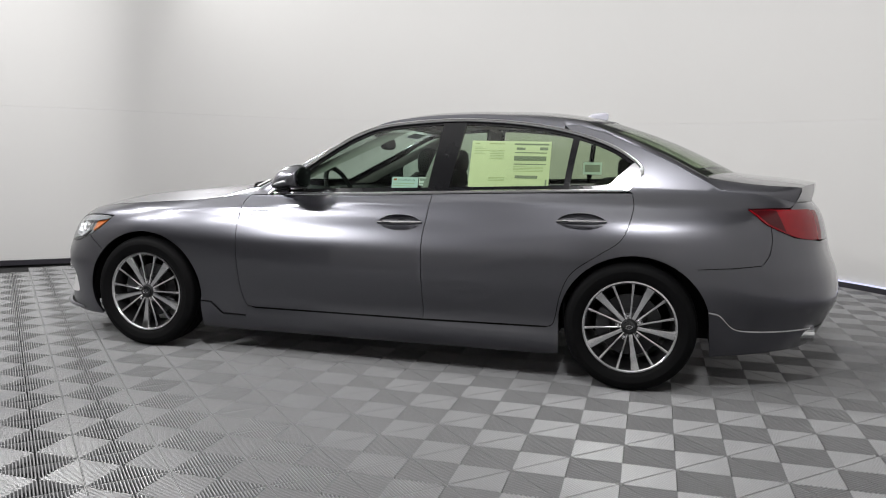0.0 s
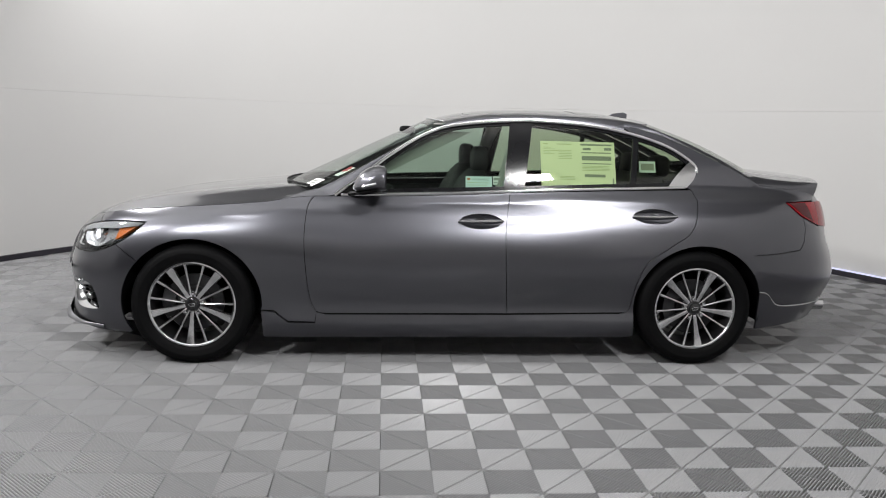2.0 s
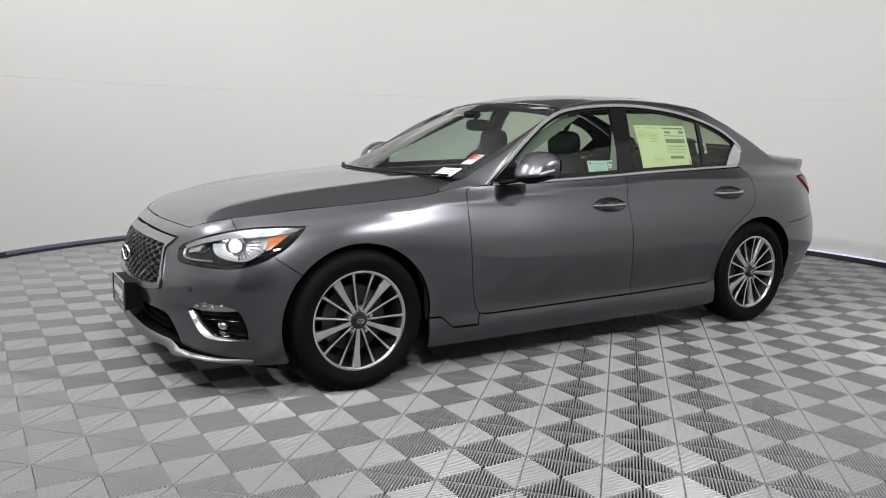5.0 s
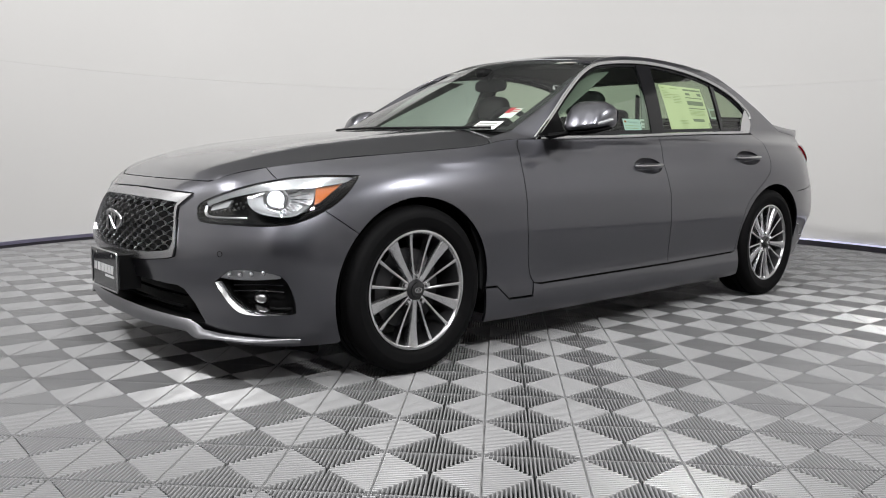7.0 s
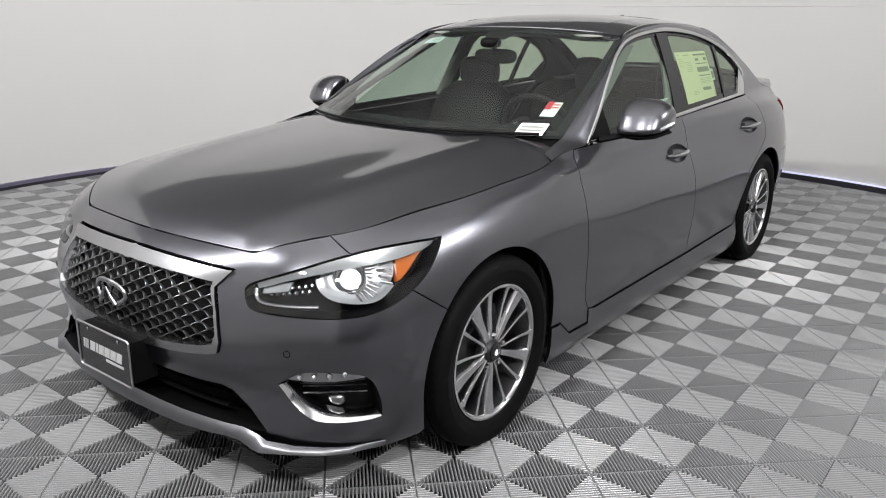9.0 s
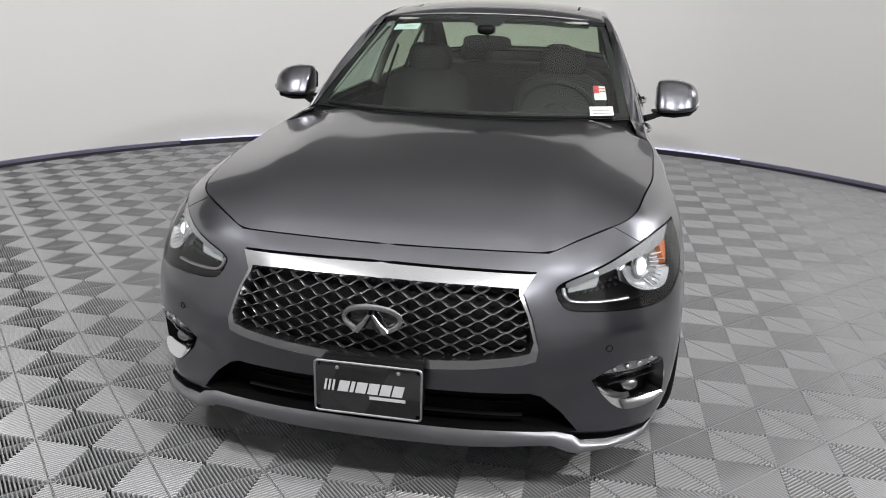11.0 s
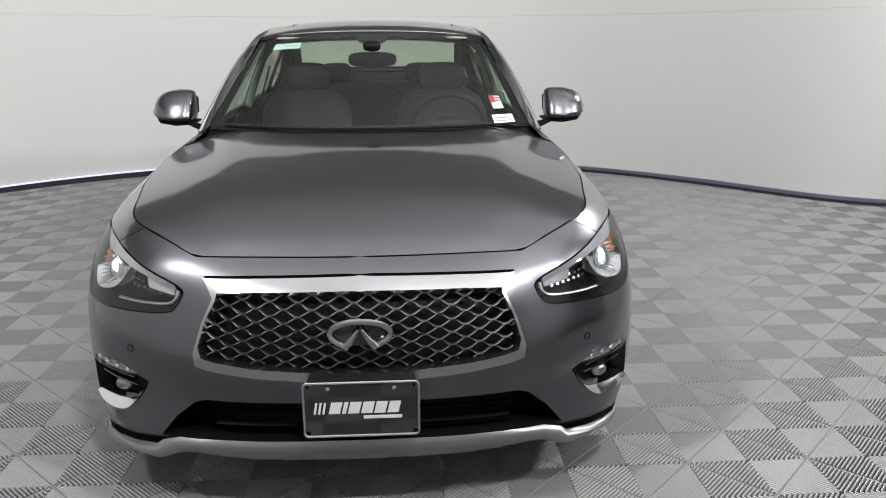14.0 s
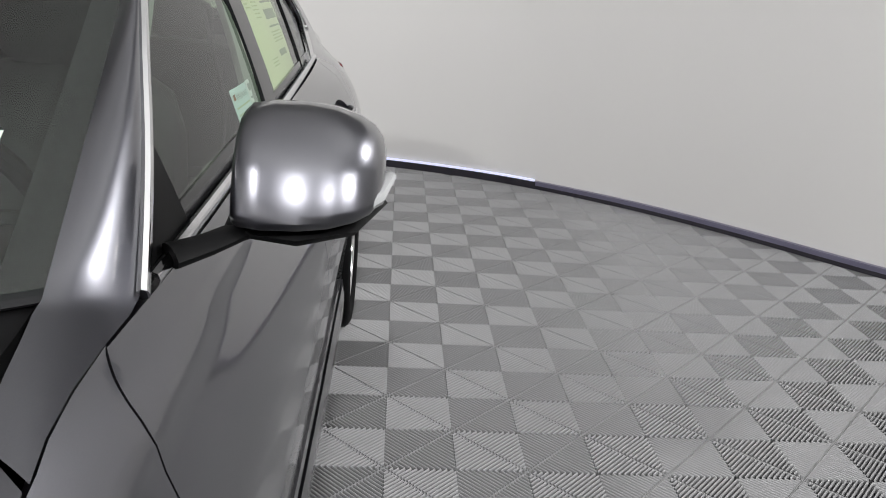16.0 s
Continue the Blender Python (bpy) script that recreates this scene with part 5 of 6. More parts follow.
def grille_bar(k):
    """One wavy bar across the opening, cut where it meets the surround."""
    z0, ph = 0.470 + 0.0176 * k, (math.pi if k % 2 else 0)
    runs, run = [], []
    for i in range(-105, 106):
        y = i * 0.0040
        s = s_of_y_front(y)
        w = 2 * math.pi * y / 0.076 + ph
        z = z0 + 0.0074 * math.sin(w) + 0.010 * (abs(y) / 0.4) ** 2
        edge = spline([(0.45, -2.450), (0.54, -2.446), (0.61, -2.464), (0.66, -2.488)], z)
        if s < edge and spline(low_in, s) + 0.003 < z < 0.684:
            run.append(Vector((side_skin(s, z, -0.018).x + 0.006 * math.cos(w), y, z)))
        elif run:
            runs.append(run)
            run = []
    if run:
        runs.append(run)
    for run in runs:
        if len(run) > 3:
            bm = bmesh.new()
            tube(bm, run, [0.0032 + 0.0034 * abs(math.cos(math.pi * q.y / 0.076 + ph / 2 + math.pi / 4)) ** 2 for q in run], 8, 0.34)
            part("grille_bar", bm, M_GRILLE, car, "wavy dark chrome grille bar")


for k in range(13):
    grille_bar(k)
# badge
bm = bmesh.new()
tube(bm, [(-2.296 + 0.010 * math.sin(2 * math.pi * k / 48) * 0 + 0.012 * (math.cos(2 * math.pi * k / 48)) ** 2, 0.080 * math.cos(2 * math.pi * k / 48), 0.589 + 0.037 * math.sin(2 * math.pi * k / 48)) for k in list(range(40, 48)) + list(range(0, 33))], 0.0085, 8, 0.8, up=(1, 0, 0))
for sg in (-1, 1):
    tube(bm, [(-2.304, sg * 0.004, 0.607), (-2.302, sg * 0.022, 0.578), (-2.298, sg * 0.042, 0.553)], [0.004, 0.008, 0.011], 8, 0.7, up=(1, 0, 0))
badge = part("front_badge", bm, M_BRIGHT, car, "chrome oval badge")
bm = bmesh.new()
revolve(bm, [(0.0, 0), (1, 0)], 40)
for v in bm.verts:
    v.co = Vector((-2.285 + 0.012 * (v.co.x) ** 2, v.co.x * 0.076, 0.589 + v.co.z * 0.034))
part("badge_backing", bm, M_GLOSS, badge)
# lower intake
panel("intake", patch(lambda s, z: side_skin(s, z, -0.11), [(S_NOSE, 0.24), (-2.25, 0.24), (-2.40, 0.40), (S_NOSE, 0.40)], step=0.06, keep=on_nose, thick=0), M_BLACK, car, "black lower intake", "both")
panel("intake_floor", ruled([side_skin(s, 0.252, 0.0) for s in np.linspace(S_NOSE, -2.285, 12)], [side_skin(s, 0.252, -0.12) for s in np.linspace(S_NOSE, -2.285, 12)], lambda a, b: (0, 0, 0), 2), M_BLACK, car, "", "both")
panel("intake_roof", ruled([side_skin(s, 0.376, 0.0) for s in np.linspace(S_NOSE, -2.43, 12)], [side_skin(s, 0.376, -0.12) for s in np.linspace(S_NOSE, -2.43, 12)], lambda a, b: (0, 0, 0), 2), M_BLACK, car, "", "both")
CORNER = [(-2.285, 0.250), (-2.345, 0.315), (-2.405, 0.362), (-2.44, 0.378)]
two("intake_cheek", ruled([side_skin(s, z, 0.0) for s, z in CORNER], [side_skin(s, z, -0.12) for s, z in CORNER], lambda a, b: (0, 0, 0), 2), M_BLACK, car)
bm = bmesh.new()
for z in (0.288, 0.330):
    tube(bm, [Vector((side_skin(s_of_y_front(y), z, -0.05).x, y, z)) for y in np.linspace(-0.42, 0.42, 21)], 0.010, 6, 0.4)
part("intake_slats", bm, M_BLACK, car)
# lip
LT = [(S_NOSE, 0.268), (-2.85, 0.268), (-2.70, 0.267), (-2.60, 0.266), (-2.50, 0.265), (-2.42, 0.262), (-2.36, 0.262), (-2.31, 0.250), (-2.285, 0.232), (-2.20, 0.222), (-2.12, 0.217), (-2.05, 0.211), (-1.93, 0.202)]
LB = [(S_NOSE, 0.212), (-2.85, 0.212), (-2.70, 0.211), (-2.60, 0.211), (-2.50, 0.217), (-2.42, 0.223), (-2.37, 0.222), (-2.325, 0.206), (-2.30, 0.202), (-2.22, 0.206), (-2.12, 0.201), (-2.05, 0.195), (-1.93, 0.185)]


def lip_out(s):
    return spline([(S_NOSE, 0.022), (-2.45, 0.022), (-2.37, 0.030), (-2.30, 0.056), (-2.24, 0.050), (-2.10, 0.036), (-1.93, 0.010)], s)


lip = ruled([side_skin(s, z, lip_out(s) * 0.35) for s, z in LT], [side_skin(s, z, lip_out(s)) for s, z in LB], lambda a, b: ((-0.006 if a.x < -2.1 else 0), -0.003 * min(1, abs(a.y) / 0.3), 0.004), 5)
under = ruled([side_skin(s, z, lip_out(s)) for s, z in LB], [side_skin(s, z, -0.05) for s, z in LB], lambda a, b: (0, 0, 0), 2)
panel("front_lip", [lip], M_LIP, car, "silver-grey front spoiler lip, lightened for the light on its upward face", "both")
panel("lip_underside", [under], M_BLACK, car, "", "both")
# parking sensors
for yy, ss, zz in ((0, -2.213, 0.508), (0, -2.72, 0.585)):
    for sg in (1, -1):
        p = side_skin(ss, zz, 0.0)
        bm = bmesh.new()
        n = Vector((-0.85 if ss > -2.5 else -1, -0.5 if ss > -2.5 else 0, 0)).normalized()
        u = n.cross(Vector((0, 0, 1))).normalized()
        tube(bm, [p + n * 0.001 + u * (0.0095 * math.cos(2 * math.pi * k / 18)) + Vector((0, 0, 0.0095 * math.sin(2 * math.pi * k / 18))) for k in range(18)], 0.0014, 5, up=tuple(n), closed=True)
        for v in bm.verts:
            v.co.y *= sg
        part("parking_sensor", bm, M_BLACK, car)
# dealer plate
bm = bmesh.new()
add_box(bm, (-2.330, -0.150, 0.318), (-2.324, 0.150, 0.466))
bmesh.ops.bevel(bm, geom=[e for e in bm.edges if abs(e.verts[0].co.x - e.verts[1].co.x) > 0.004], offset=0.012, segments=4, affect="EDGES")
plate = part("dealer_plate", bm, M_GLOSS, car, "black dealer plate in a silver frame", smooth=False)
bm = bmesh.new()
cor = []
for cy, cz, a0 in ((0.142, 0.458, 0), (-0.142, 0.458, 90), (-0.142, 0.326, 180), (0.142, 0.326, 270)):
    for k in range(6):
        a = radians(a0 + 18 * k)
        cor.append((-2.332, cy + 0.011 * math.cos(a), cz + 0.011 * math.sin(a)))
tube(bm, cor, 0.0035, 6, up=(1, 0, 0), closed=True)
part("plate_frame", bm, M_SATIN, plate, "silver plate frame")


def slab(bm, y0, y1, z0, z1, lean, x=-2.3312):
    """A slanted bar on the plate's face; y runs to the reader's right."""
    q = [(y0, z0), (y1, z0), (y1 + lean, z1), (y0 + lean, z1)]
    f = [bm.verts.new((x, -a, b)) for a, b in q]
    g = [bm.verts.new((x + 0.002, -a, b)) for a, b in q]
    bm.faces.new(f)
    for k in range(4):
        bm.faces.new((f[k], g[k], g[(k + 1) % 4], f[(k + 1) % 4]))


bm = bmesh.new()
for k in range(3):
    slab(bm, -0.128 + 0.0115 * k, -0.122 + 0.0115 * k, 0.380, 0.413, 0.006)
for k in range(6):
    w = 0.011 if k == 1 else 0.030
    y0 = (-0.088, -0.053, -0.037, -0.002, 0.033, 0.068)[k]
    slab(bm, y0, y0 + w, 0.380, 0.413, 0.008)
slab(bm, 0.005, 0.108, 0.364, 0.373, 0.0)
part("plate_print", bm, M_SILVER, plate, "silver slanted bars", smooth=False)
for sg in (-1, 1):
    bm = bmesh.new()
    ball(bm, (-2.331, sg * 0.088, 0.452), (0.002, 0.006, 0.006), 10, 6)
    part("plate_screw", bm, M_CHROME, plate)
bm = bmesh.new()
add_box(bm, (-2.324, -0.145, 0.325), (-2.24, 0.145, 0.46))
part("plate_bracket", bm, M_BLACK, plate, smooth=False)

# ---- mirrors ----
for sg in (-1, 1):
    def at(p):
        return Vector((p[0], -p[1] * sg, p[2]))
    bm = bmesh.new()
    rings = []
    prof = ((1.0, 0.06), (1.0, 0.90), (0.93, 0.98), (0.78, 1.0), (0.56, 0.95), (0.38, 0.84), (0.24, 0.70), (0.178, 0.605), (0.155, 0.565), (0.13, 0.51), (0.06, 0.33), (0.015, 0.18), (0.0, 0.11), (0.03, 0.04), (0.12, 0.0), (0.30, 0.0), (0.80, 0.0))
    for y, x0, x1, z0, z1 in ((-0.834, -0.505, -0.41, 1.000, 1.085), (-0.838, -0.530, -0.388, 0.986, 1.108), (-0.848, -0.542, -0.378, 0.982, 1.118), (-0.875, -0.549, -0.371, 0.981, 1.122), (-0.920, -0.550, -0.367, 0.982, 1.122),
                              (-0.955, -0.543, -0.366, 0.985, 1.117), (-0.985, -0.529, -0.366, 0.991, 1.107), (-1.004, -0.510, -0.368, 0.998, 1.095), (-1.016, -0.483, -0.374, 1.008, 1.079), (-1.021, -0.452, -0.380, 1.018, 1.060)):
        rings.append([bm.verts.new(at((x0 + (x1 - x0) * u, y, z0 + (z1 - z0) * v))) for u, v in prof])
    for a, b in zip(rings, rings[1:]):
        for k in range(len(prof)):
            bm.faces.new((a[k], a[(k + 1) % len(prof)], b[(k + 1) % len(prof)], b[k]))
    bm.faces.new(rings[0][::-1])
    bm.faces.new(rings[-1])
    mir = part("door_mirror", bm, M_PAINT, car, "grey door mirror housing with a light strip")
    bm = bmesh.new()
    tube(bm, [at(p) for p in ((-0.560, -0.775, 0.955), (-0.535, -0.81, 0.962), (-0.505, -0.84, 0.970), (-0.47, -0.88, 0.976))], [0.028, 0.023, 0.021, 0.020], 10, 0.55)
    part("mirror_arm", bm, M_BLACK, mir, "black mirror arm")
    bm = bmesh.new()
    tube(bm, [at(p) for p in ((-0.40, -0.835, 0.978), (-0.490, -0.85, 0.974), (-0.500, -0.915, 0.973), (-0.480, -0.97, 0.978), (-0.41, -1.012, 0.994))], [0.018, 0.032, 0.038, 0.030, 0.016], 8, 0.38)
    part("mirror_underside", bm, M_BLACK, mir)
    bm = bmesh.new()
    tube(bm, [at(p) for p in ((-0.535, -0.905, 0.990), (-0.528, -0.950, 0.995), (-0.512, -0.985, 1.003), (-0.482, -1.012, 1.016), (-0.42, -1.027, 1.032))], [0.003, 0.005, 0.008, 0.011, 0.009], 8, 0.8)
    part("side_repeater", bm, M_BEZEL, mir, "pale turn signal strip")
    bm = bmesh.new()
    q = [bm.verts.new(at((-0.361, y, z))) for y, z in ((-0.838, 1.010), (-0.836, 1.080), (-0.855, 1.104), (-0.925, 1.112), (-0.985, 1.098), (-1.012, 1.075), (-1.015, 1.030), (-0.985, 1.004), (-0.89, 0.996))]
    bm.faces.new(q)
    part("mirror_glass", bm, M_MIRRORG, mir, "mirror glass", smooth=False)

# ---- handles ----
for hx, hz, nm in ((0.168, 0.817, "front"), (1.160, 0.863, "rear")):
    for far in (None, "far"):
        sgn = 1 if far is None else -1

        def put(p):
            return Vector((p.x, p.y * sgn, p.z))
        skin = side_skin if nm == "front" else quarter_skin
        cup = panel("handle_cup", patch(lambda s, z: skin(s, z) + Vector((0, 0.036 * max(0, 1 - ((s - hx) / 0.128) ** 2 - ((z - hz) / 0.044) ** 2) ** 0.7 + 0.001, 0)),
                                        handle_hole(hx, hz, 1.02), step=0.010, gap=0, thick=0), M_PAINT, car, "hollow behind the door handle", far)
        bm = bmesh.new()
        line = []
        rad = []
        for k in range(13):
            t = -1 + k / 6
            p = skin(hx + 0.128 * t, hz + 0.004 * t)
            line.append(put(p + Vector((0, -0.030 * (1 - abs(t) ** 3) - 0.001, 0))))
            rad.append(0.0135 * (1 - 0.45 * abs(t) ** 4))
        tube(bm, line, rad, 10, 0.62, up=(0, 1, 0))
        hd = part("door_handle", bm, M_PAINT, car, "grey door handle with a chrome line")
        bm = bmesh.new()
        tube(bm, [p + Vector((0, -0.0075 * sgn, 0.004)) for p in line], [r * 0.42 for r in rad], 6, 0.8, up=(0, 1, 0))
        part("handle_chrome", bm, M_CHROME, hd)

# ---- small outside parts ----
for pts, r in ((((-0.86, -0.64), (-0.955, -0.42), (-0.998, -0.16), (-1.0, 0.10)), 0.008), (((-1.0, 0.03), (-0.985, 0.28), (-0.93, 0.50), (-0.87, 0.62)), 0.008)):
    bm = bmesh.new()
    line = []
    for x, y in smooth_line(pts, 5):
        best = min((abs(screen_skin(y / (0.712 - 0.132 * v), v).x - x), v) for v in [k / 200 for k in range(60)])[1]
        line.append(screen_skin(max(-1, min(1, y / (0.712 - 0.132 * best))), best) + Vector((-0.008, 0, 0.014)))
    tube(bm, line, r, 6, 0.8)
    part("wiper", bm, M_BLACK, car, "black wiper arm and blade")
bm = bmesh.new()
fin = [(1.09, 0.0), (1.22, 0.0), (1.225, 0.045), (1.20, 0.050), (1.13, 0.028)]
rows = []
for w in (-1, 1):
    rows.append([bm.verts.new((x, w * (0.020 - 0.32 * h), roof_skin(x, 0).z - 0.004 + h)) for x, h in fin])
bm.faces.new(rows[0][::-1])
bm.faces.new(rows[1])
for k in range(5):
    bm.faces.new((rows[0][k], rows[0][(k + 1) % 5], rows[1][(k + 1) % 5], rows[1][k]))
part("roof_antenna", bm, M_PAINT, car, "shark fin roof antenna", smooth=False)
# drip strip ahead of the roof, sill line, bumper chrome
bm = bmesh.new()
tube(bm, [screen_skin(u, 0.992) + Vector((0, 0, 0.004)) for u in np.linspace(-0.98, 0.98, 25)], 0.0035, 6)
part("screen_trim", bm, M_SATIN, car, "thin trim above the windscreen")
for far in (None, "far"):
    line = ruled([side_skin(s, z, 0.003) for s, z in smooth_line([(1.805, 0.440), (1.86, 0.427), (1.93, 0.362), (2.02, 0.348), (2.30, 0.350), (2.42, 0.352)], 4)],
                 [side_skin(s, z - 0.006, 0.006) for s, z in smooth_line([(1.805, 0.440), (1.86, 0.427), (1.93, 0.362), (2.02, 0.348), (2.30, 0.350), (2.42, 0.352)], 4)], lambda a, b: (0, 0, 0), 2)
    panel("skirt_line", line, M_SATIN, car, "bright edge of the rear skirt", far)
    flap = [(-1.805, 0.10), (-1.80, 0.20), (-1.96, 0.20), (-1.97, 0.12)]
    panel("air_flap", patch(lambda s, z: side_skin(s, z, -0.12), flap, gap=0, thick=0.01, step=0.04), M_BLACK, car, "black rubber flap ahead of the wheel", far)
    bm = bmesh.new()
    rx, ry = 2.30, -0.60 if far is None else 0.62
    for a in (0,):
        rings = []
        for r, dx in ((0.042, -0.2), (0.042, 0.035), (0.036, 0.035), (0.034, -0.15)):
            rings.append([bm.verts.new((rx + dx, ry + r * 1.3 * math.cos(2 * math.pi * k / 20), 0.315 + r * math.sin(2 * math.pi * k / 20))) for k in range(20)])
        for p, q in zip(rings, rings[1:]):
            for k in range(20):
                bm.faces.new((p[k], p[(k + 1) % 20], q[(k + 1) % 20], q[k]))
    part("exhaust_tip", bm, M_CHROME, car, "chrome exhaust tip")

# ---- papers on the glass ----
def sheet(name, x0, x1, z0, z1, mat, label, off=0.020, lean=0.0):
    """A paper behind the side glass, a little curved with it."""
    def fn(u, v):
        x = x0 + (x1 - x0) * u + lean * v
        z = z0 + (z1 - z0) * v
        return Vector((x, -glass_half(x, z) + off, z))
    return fn, panel(name, patch(fn, [(0, 0), (1, 0), (1, 1), (0, 1)], step=0.12, gap=0, thick=0.001), mat, None, label)


def bars(fn, rects, mat, parent, name):
    for u0, u1, v0, v1 in rects:
        panel(name, patch(lambda u, v: fn(u, v) + Vector((0, -0.0012, 0)), [(u0, v0), (u1, v0), (u1, v1), (u0, v1)], step=0.1, gap=0, thick=0), mat, parent)


fn, paper = sheet("window_sticker", 0.525, 0.965, 1.008, 1.272, M_PAPER, "")
tagged(paper, "pale yellow price sheet behind the rear door window", "sticker")
bars(fn, [(0.54, 0.97, 0.92, 0.955), (0.57, 0.68, 0.82, 0.87), (0.86, 0.96, 0.82, 0.88), (0.55, 0.95, 0.755, 0.775), (0.55, 0.95, 0.60, 0.695), (0.55, 0.95, 0.52, 0.54), (0.58, 0.86, 0.24, 0.30), (0.955, 0.975, 0.10, 0.22)], M_INK, paper, "print_bar")
bars(fn, [(0.22, 0.42, 0.93, 0.95), (0.04, 0.10, 0.93, 0.955)] + [(0.04, 0.14 + 0.05 * (k % 3), 0.86 - 0.035 * k, 0.872 - 0.035 * k) for k in range(5)] + [(0.24, 0.42, 0.80 - 0.035 * k, 0.812 - 0.035 * k) for k in range(6)] +
     [(0.55, 0.92, 0.47 - 0.03 * k, 0.482 - 0.03 * k) for k in range(4)] + [(0.25, 0.45, 0.24 - 0.03 * k, 0.252 - 0.03 * k) for k in range(3)], M_INKL, paper, "print_line")
fn, blue = sheet("warning_label", 0.085, 0.238, 0.995, 1.062, M_PAPERB, "")
tagged(blue, "pale blue printed label behind the front door window", "label")
bars(fn, [(0.06, 0.18, 0.70, 0.86)], M_AMBER, blue, "print_bar")
word = bpy.data.curves.new("heading", "FONT")
word.body = "WARNING"
flat = bpy.data.objects.new("heading", word)
scene.collection.objects.link(flat)
flat_mesh = bpy.data.meshes.new_from_object(flat.evaluated_get(bpy.context.evaluated_depsgraph_get()))
bpy.data.objects.remove(flat)
xs = [v.co.x for v in flat_mesh.vertices]
for v in flat_mesh.vertices:
    v.co = fn(0.22 + 0.66 * (v.co.x - min(xs)) / (max(xs) - min(xs)), 0.67 + 0.24 * v.co.y) + Vector((0, -0.0015, 0))
flat_mesh.materials.append(M_INK)
new("heading", flat_mesh).parent = blue
bars(fn, [(0.06, 0.9, 0.45, 0.50), (0.06, 0.8, 0.25, 0.30)], M_INKL, blue, "print_line")


fn, card = sheet("small_card", 1.135, 1.235, 1.100, 1.165, M_PAPERB, "", off=0.10)
tagged(card, "small grey printed card inside the rear quarter window", "card")
bars(fn, [(0.1, 0.9, 0.2, 0.8)], M_INK, card, "print_bar")
fn, slip = sheet("paper_slip", 0.243, 0.285, 1.018, 1.064, M_PAPERW, "")
tagged(slip, "small white slip beside the pale blue label", "label")
bars(fn, [(0.1, 0.9, 0.55, 0.85), (0.1, 0.9, 0.2, 0.3)], M_INK, slip, "print_bar")


def screen_label(name, u0, u1, v0, v1, mat, label, rects, ink, off=0.010):
    def fs(u, v):
        return screen_skin(u0 + (u1 - u0) * u, v0 + (v1 - v0) * v) + Vector((off, 0, -off))
    ob = panel(name, patch(fs, [(0, 0), (1, 0), (1, 1), (0, 1)], step=0.2, gap=0, thick=0.0, outward=(-1, 0, 1)), mat, None, label)
    tagged(ob, label, "label")
    for r in rects:
        panel("print_bar", patch(lambda u, v: fs(u, v) + Vector((-0.0015, 0, 0.0025)), [(r[0], r[2]), (r[1], r[2]), (r[1], r[3]), (r[0], r[3])], step=0.2, gap=0, thick=0, outward=(-1, 0, 1)), ink, ob)
    return ob


screen_label("stock_label", -0.905, -0.765, 0.005, 0.095, M_PAPERW, "white printed label low on the windscreen", [(0.1, 0.9, 0.60, 0.72), (0.1, 0.9, 0.35, 0.45)], M_INK, -0.004)
screen_label("warranty_label", -0.882, -0.805, 0.17, 0.285, M_PAPERW, "small red and white label behind the windscreen", [(0.55, 1.0, 0.45, 1.0), (0.05, 0.5, 0.75, 0.82), (0.05, 0.5, 0.55, 0.62)], M_INKR)
screen_label("top_label", 0.60, 0.83, 0.82, 0.90, M_PAPERB, "pale blank label high behind the windscreen", [(0.1, 0.6, 0.4, 0.55)], M_INKL)


# ---- ribbed floor tiles ----
STEP = 0.203
GX, GY = -1.193, -1.043
RIBS = 12


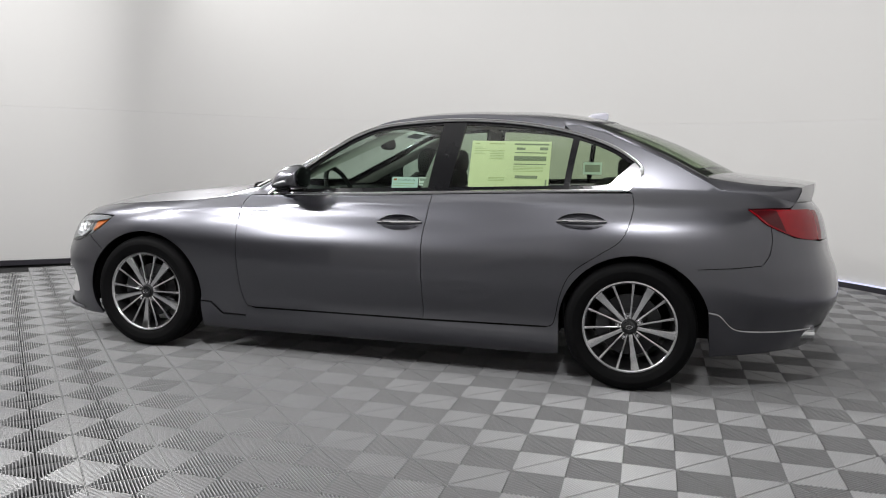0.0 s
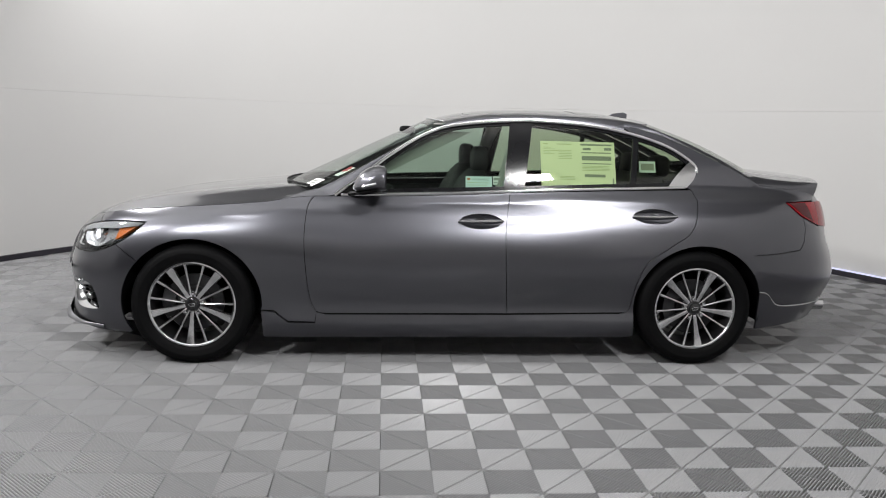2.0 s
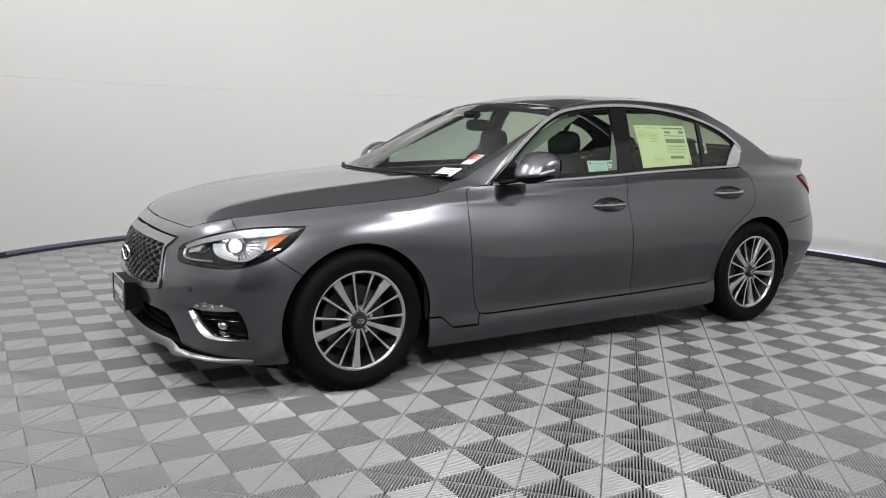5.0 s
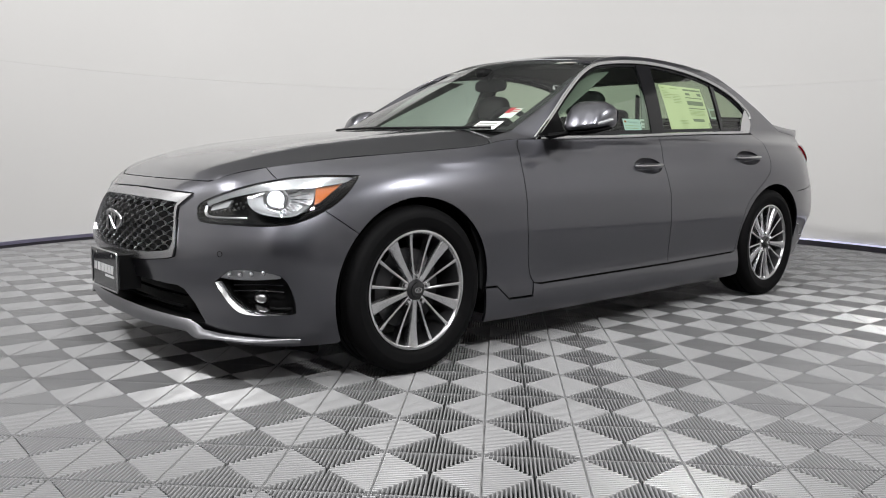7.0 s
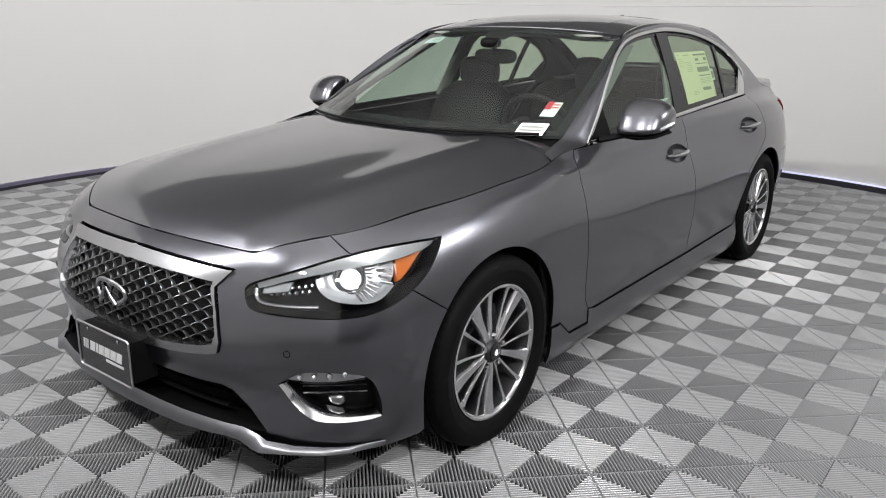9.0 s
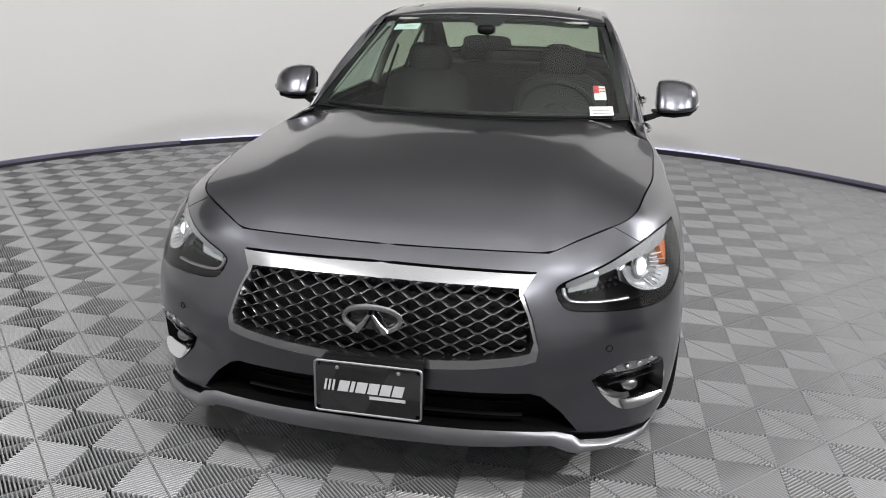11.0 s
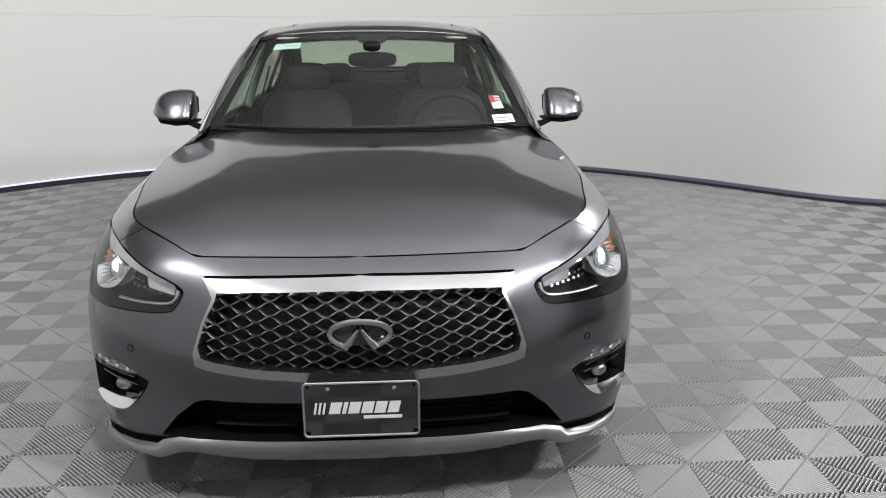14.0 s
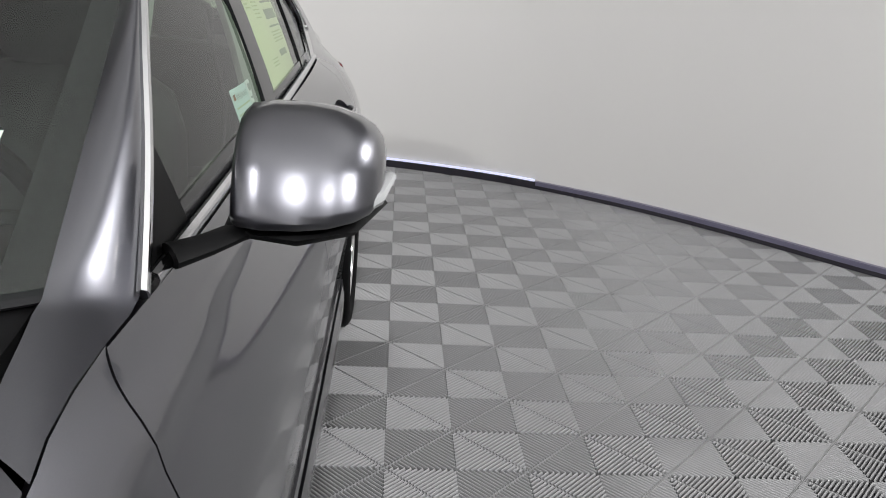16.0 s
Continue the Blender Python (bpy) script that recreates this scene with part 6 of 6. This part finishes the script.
def tile_mesh():
    """One interlocking tile, a square on its point: four fields of ribs that run from its cross to its edges."""
    verts, faces = [], []
    pitch = STEP * math.sqrt(2) / (2 * RIBS)
    wide = pitch * 0.52
    r = math.sqrt(0.5)
    far = STEP * r - 0.0034
    prof = ((-0.5, -0.025), (-0.5, -0.0048), (-0.37, -0.0018), (-0.15, -0.0001), (0.15, -0.0001), (0.37, -0.0018), (0.5, -0.0048), (0.5, -0.025))
    m = len(prof)
    for turn in range(4):
        c, s = (1, 0, -1, 0)[turn], (0, 1, 0, -1)[turn]
        for k in range(2 * RIBS):
            o = (k + 0.5 - RIBS) * pitch
            near = abs(o) + pitch * 0.04
            if far - near < 0.0015:
                continue
            n = len(verts)
            for along in (near, far):
                for q, z in prof:
                    q = q * wide
                    x, y = (along + o + q) * r, (along - o - q) * r
                    verts.append((c * x - s * y, s * x + c * y, z))
            faces += [(n + i, n + m + i, n + m + 1 + i, n + 1 + i) for i in range(m - 1)]
            faces += [(n + m + 6, n + m + 5, n + m + 2, n + m + 1), (n + m + 7, n + m + 6, n + m + 1, n + m)]
    # flat rails along the four edges
    a, b = STEP * r - 0.0026, STEP * r - 0.0008
    for turn in range(4):
        c, s = (1, 0, -1, 0)[turn], (0, 1, 0, -1)[turn]
        n = len(verts)
        for o in (-1, 1):
            for along, z in ((a, -0.025), (a, -0.0045), (b, -0.0045), (b, -0.025)):
                x, y = (along + o * along) * r, (along - o * along) * r
                verts.append((c * x - s * y, s * x + c * y, z))
        faces += [(n + i, n + 4 + i, n + 5 + i, n + 1 + i) for i in range(3)]
    return verts, faces


def lay_floor():
    verts, faces = tile_mesh()
    me = bpy.data.meshes.new("floor_tile")
    me.from_pydata(verts, [], faces)
    me.materials.append(M_FLOOR)
    spots = []
    for i in range(-24, 32):
        for j in range(-26, 30):
            if (i + j) % 2 == 0:
                continue
            x, y = GX + STEP * i, GY + STEP * j
            inside = math.hypot(x - BOOTH[0], y - BOOTH[1]) < RADIUS + 0.1
            if inside or (x < 3.2 and y < 1.0 and y > -6 and x > -6):
                spots.append((x, y))
    near = [p for p in spots if -2.9 < p[0] < 1.9 and -3.0 < p[1] < -0.95]
    near = near[:300]
    floor = bpy.data.objects["floor"]
    chosen = set(near)
    for x, y in near:
        ob = new("floor_tile", me)
        ob.location = (x, y, 0)
        ob.parent = floor
    rest = [p for p in spots if p not in chosen]
    v = np.array(verts)
    allv = np.concatenate([v + (x, y, 0) for x, y in rest])
    allf_list = [tuple(i + k * len(verts) for i in q) for k in range(len(rest)) for q in faces]
    big = bpy.data.meshes.new("floor_tiles")
    big.from_pydata(allv.tolist(), [], allf_list)
    big.materials.append(M_FLOOR)
    ob = new("floor_tiles", big)
    ob.parent = floor
    tagged(ob, "grey ribbed plastic floor tiles", kind="stuff")


lay_floor()
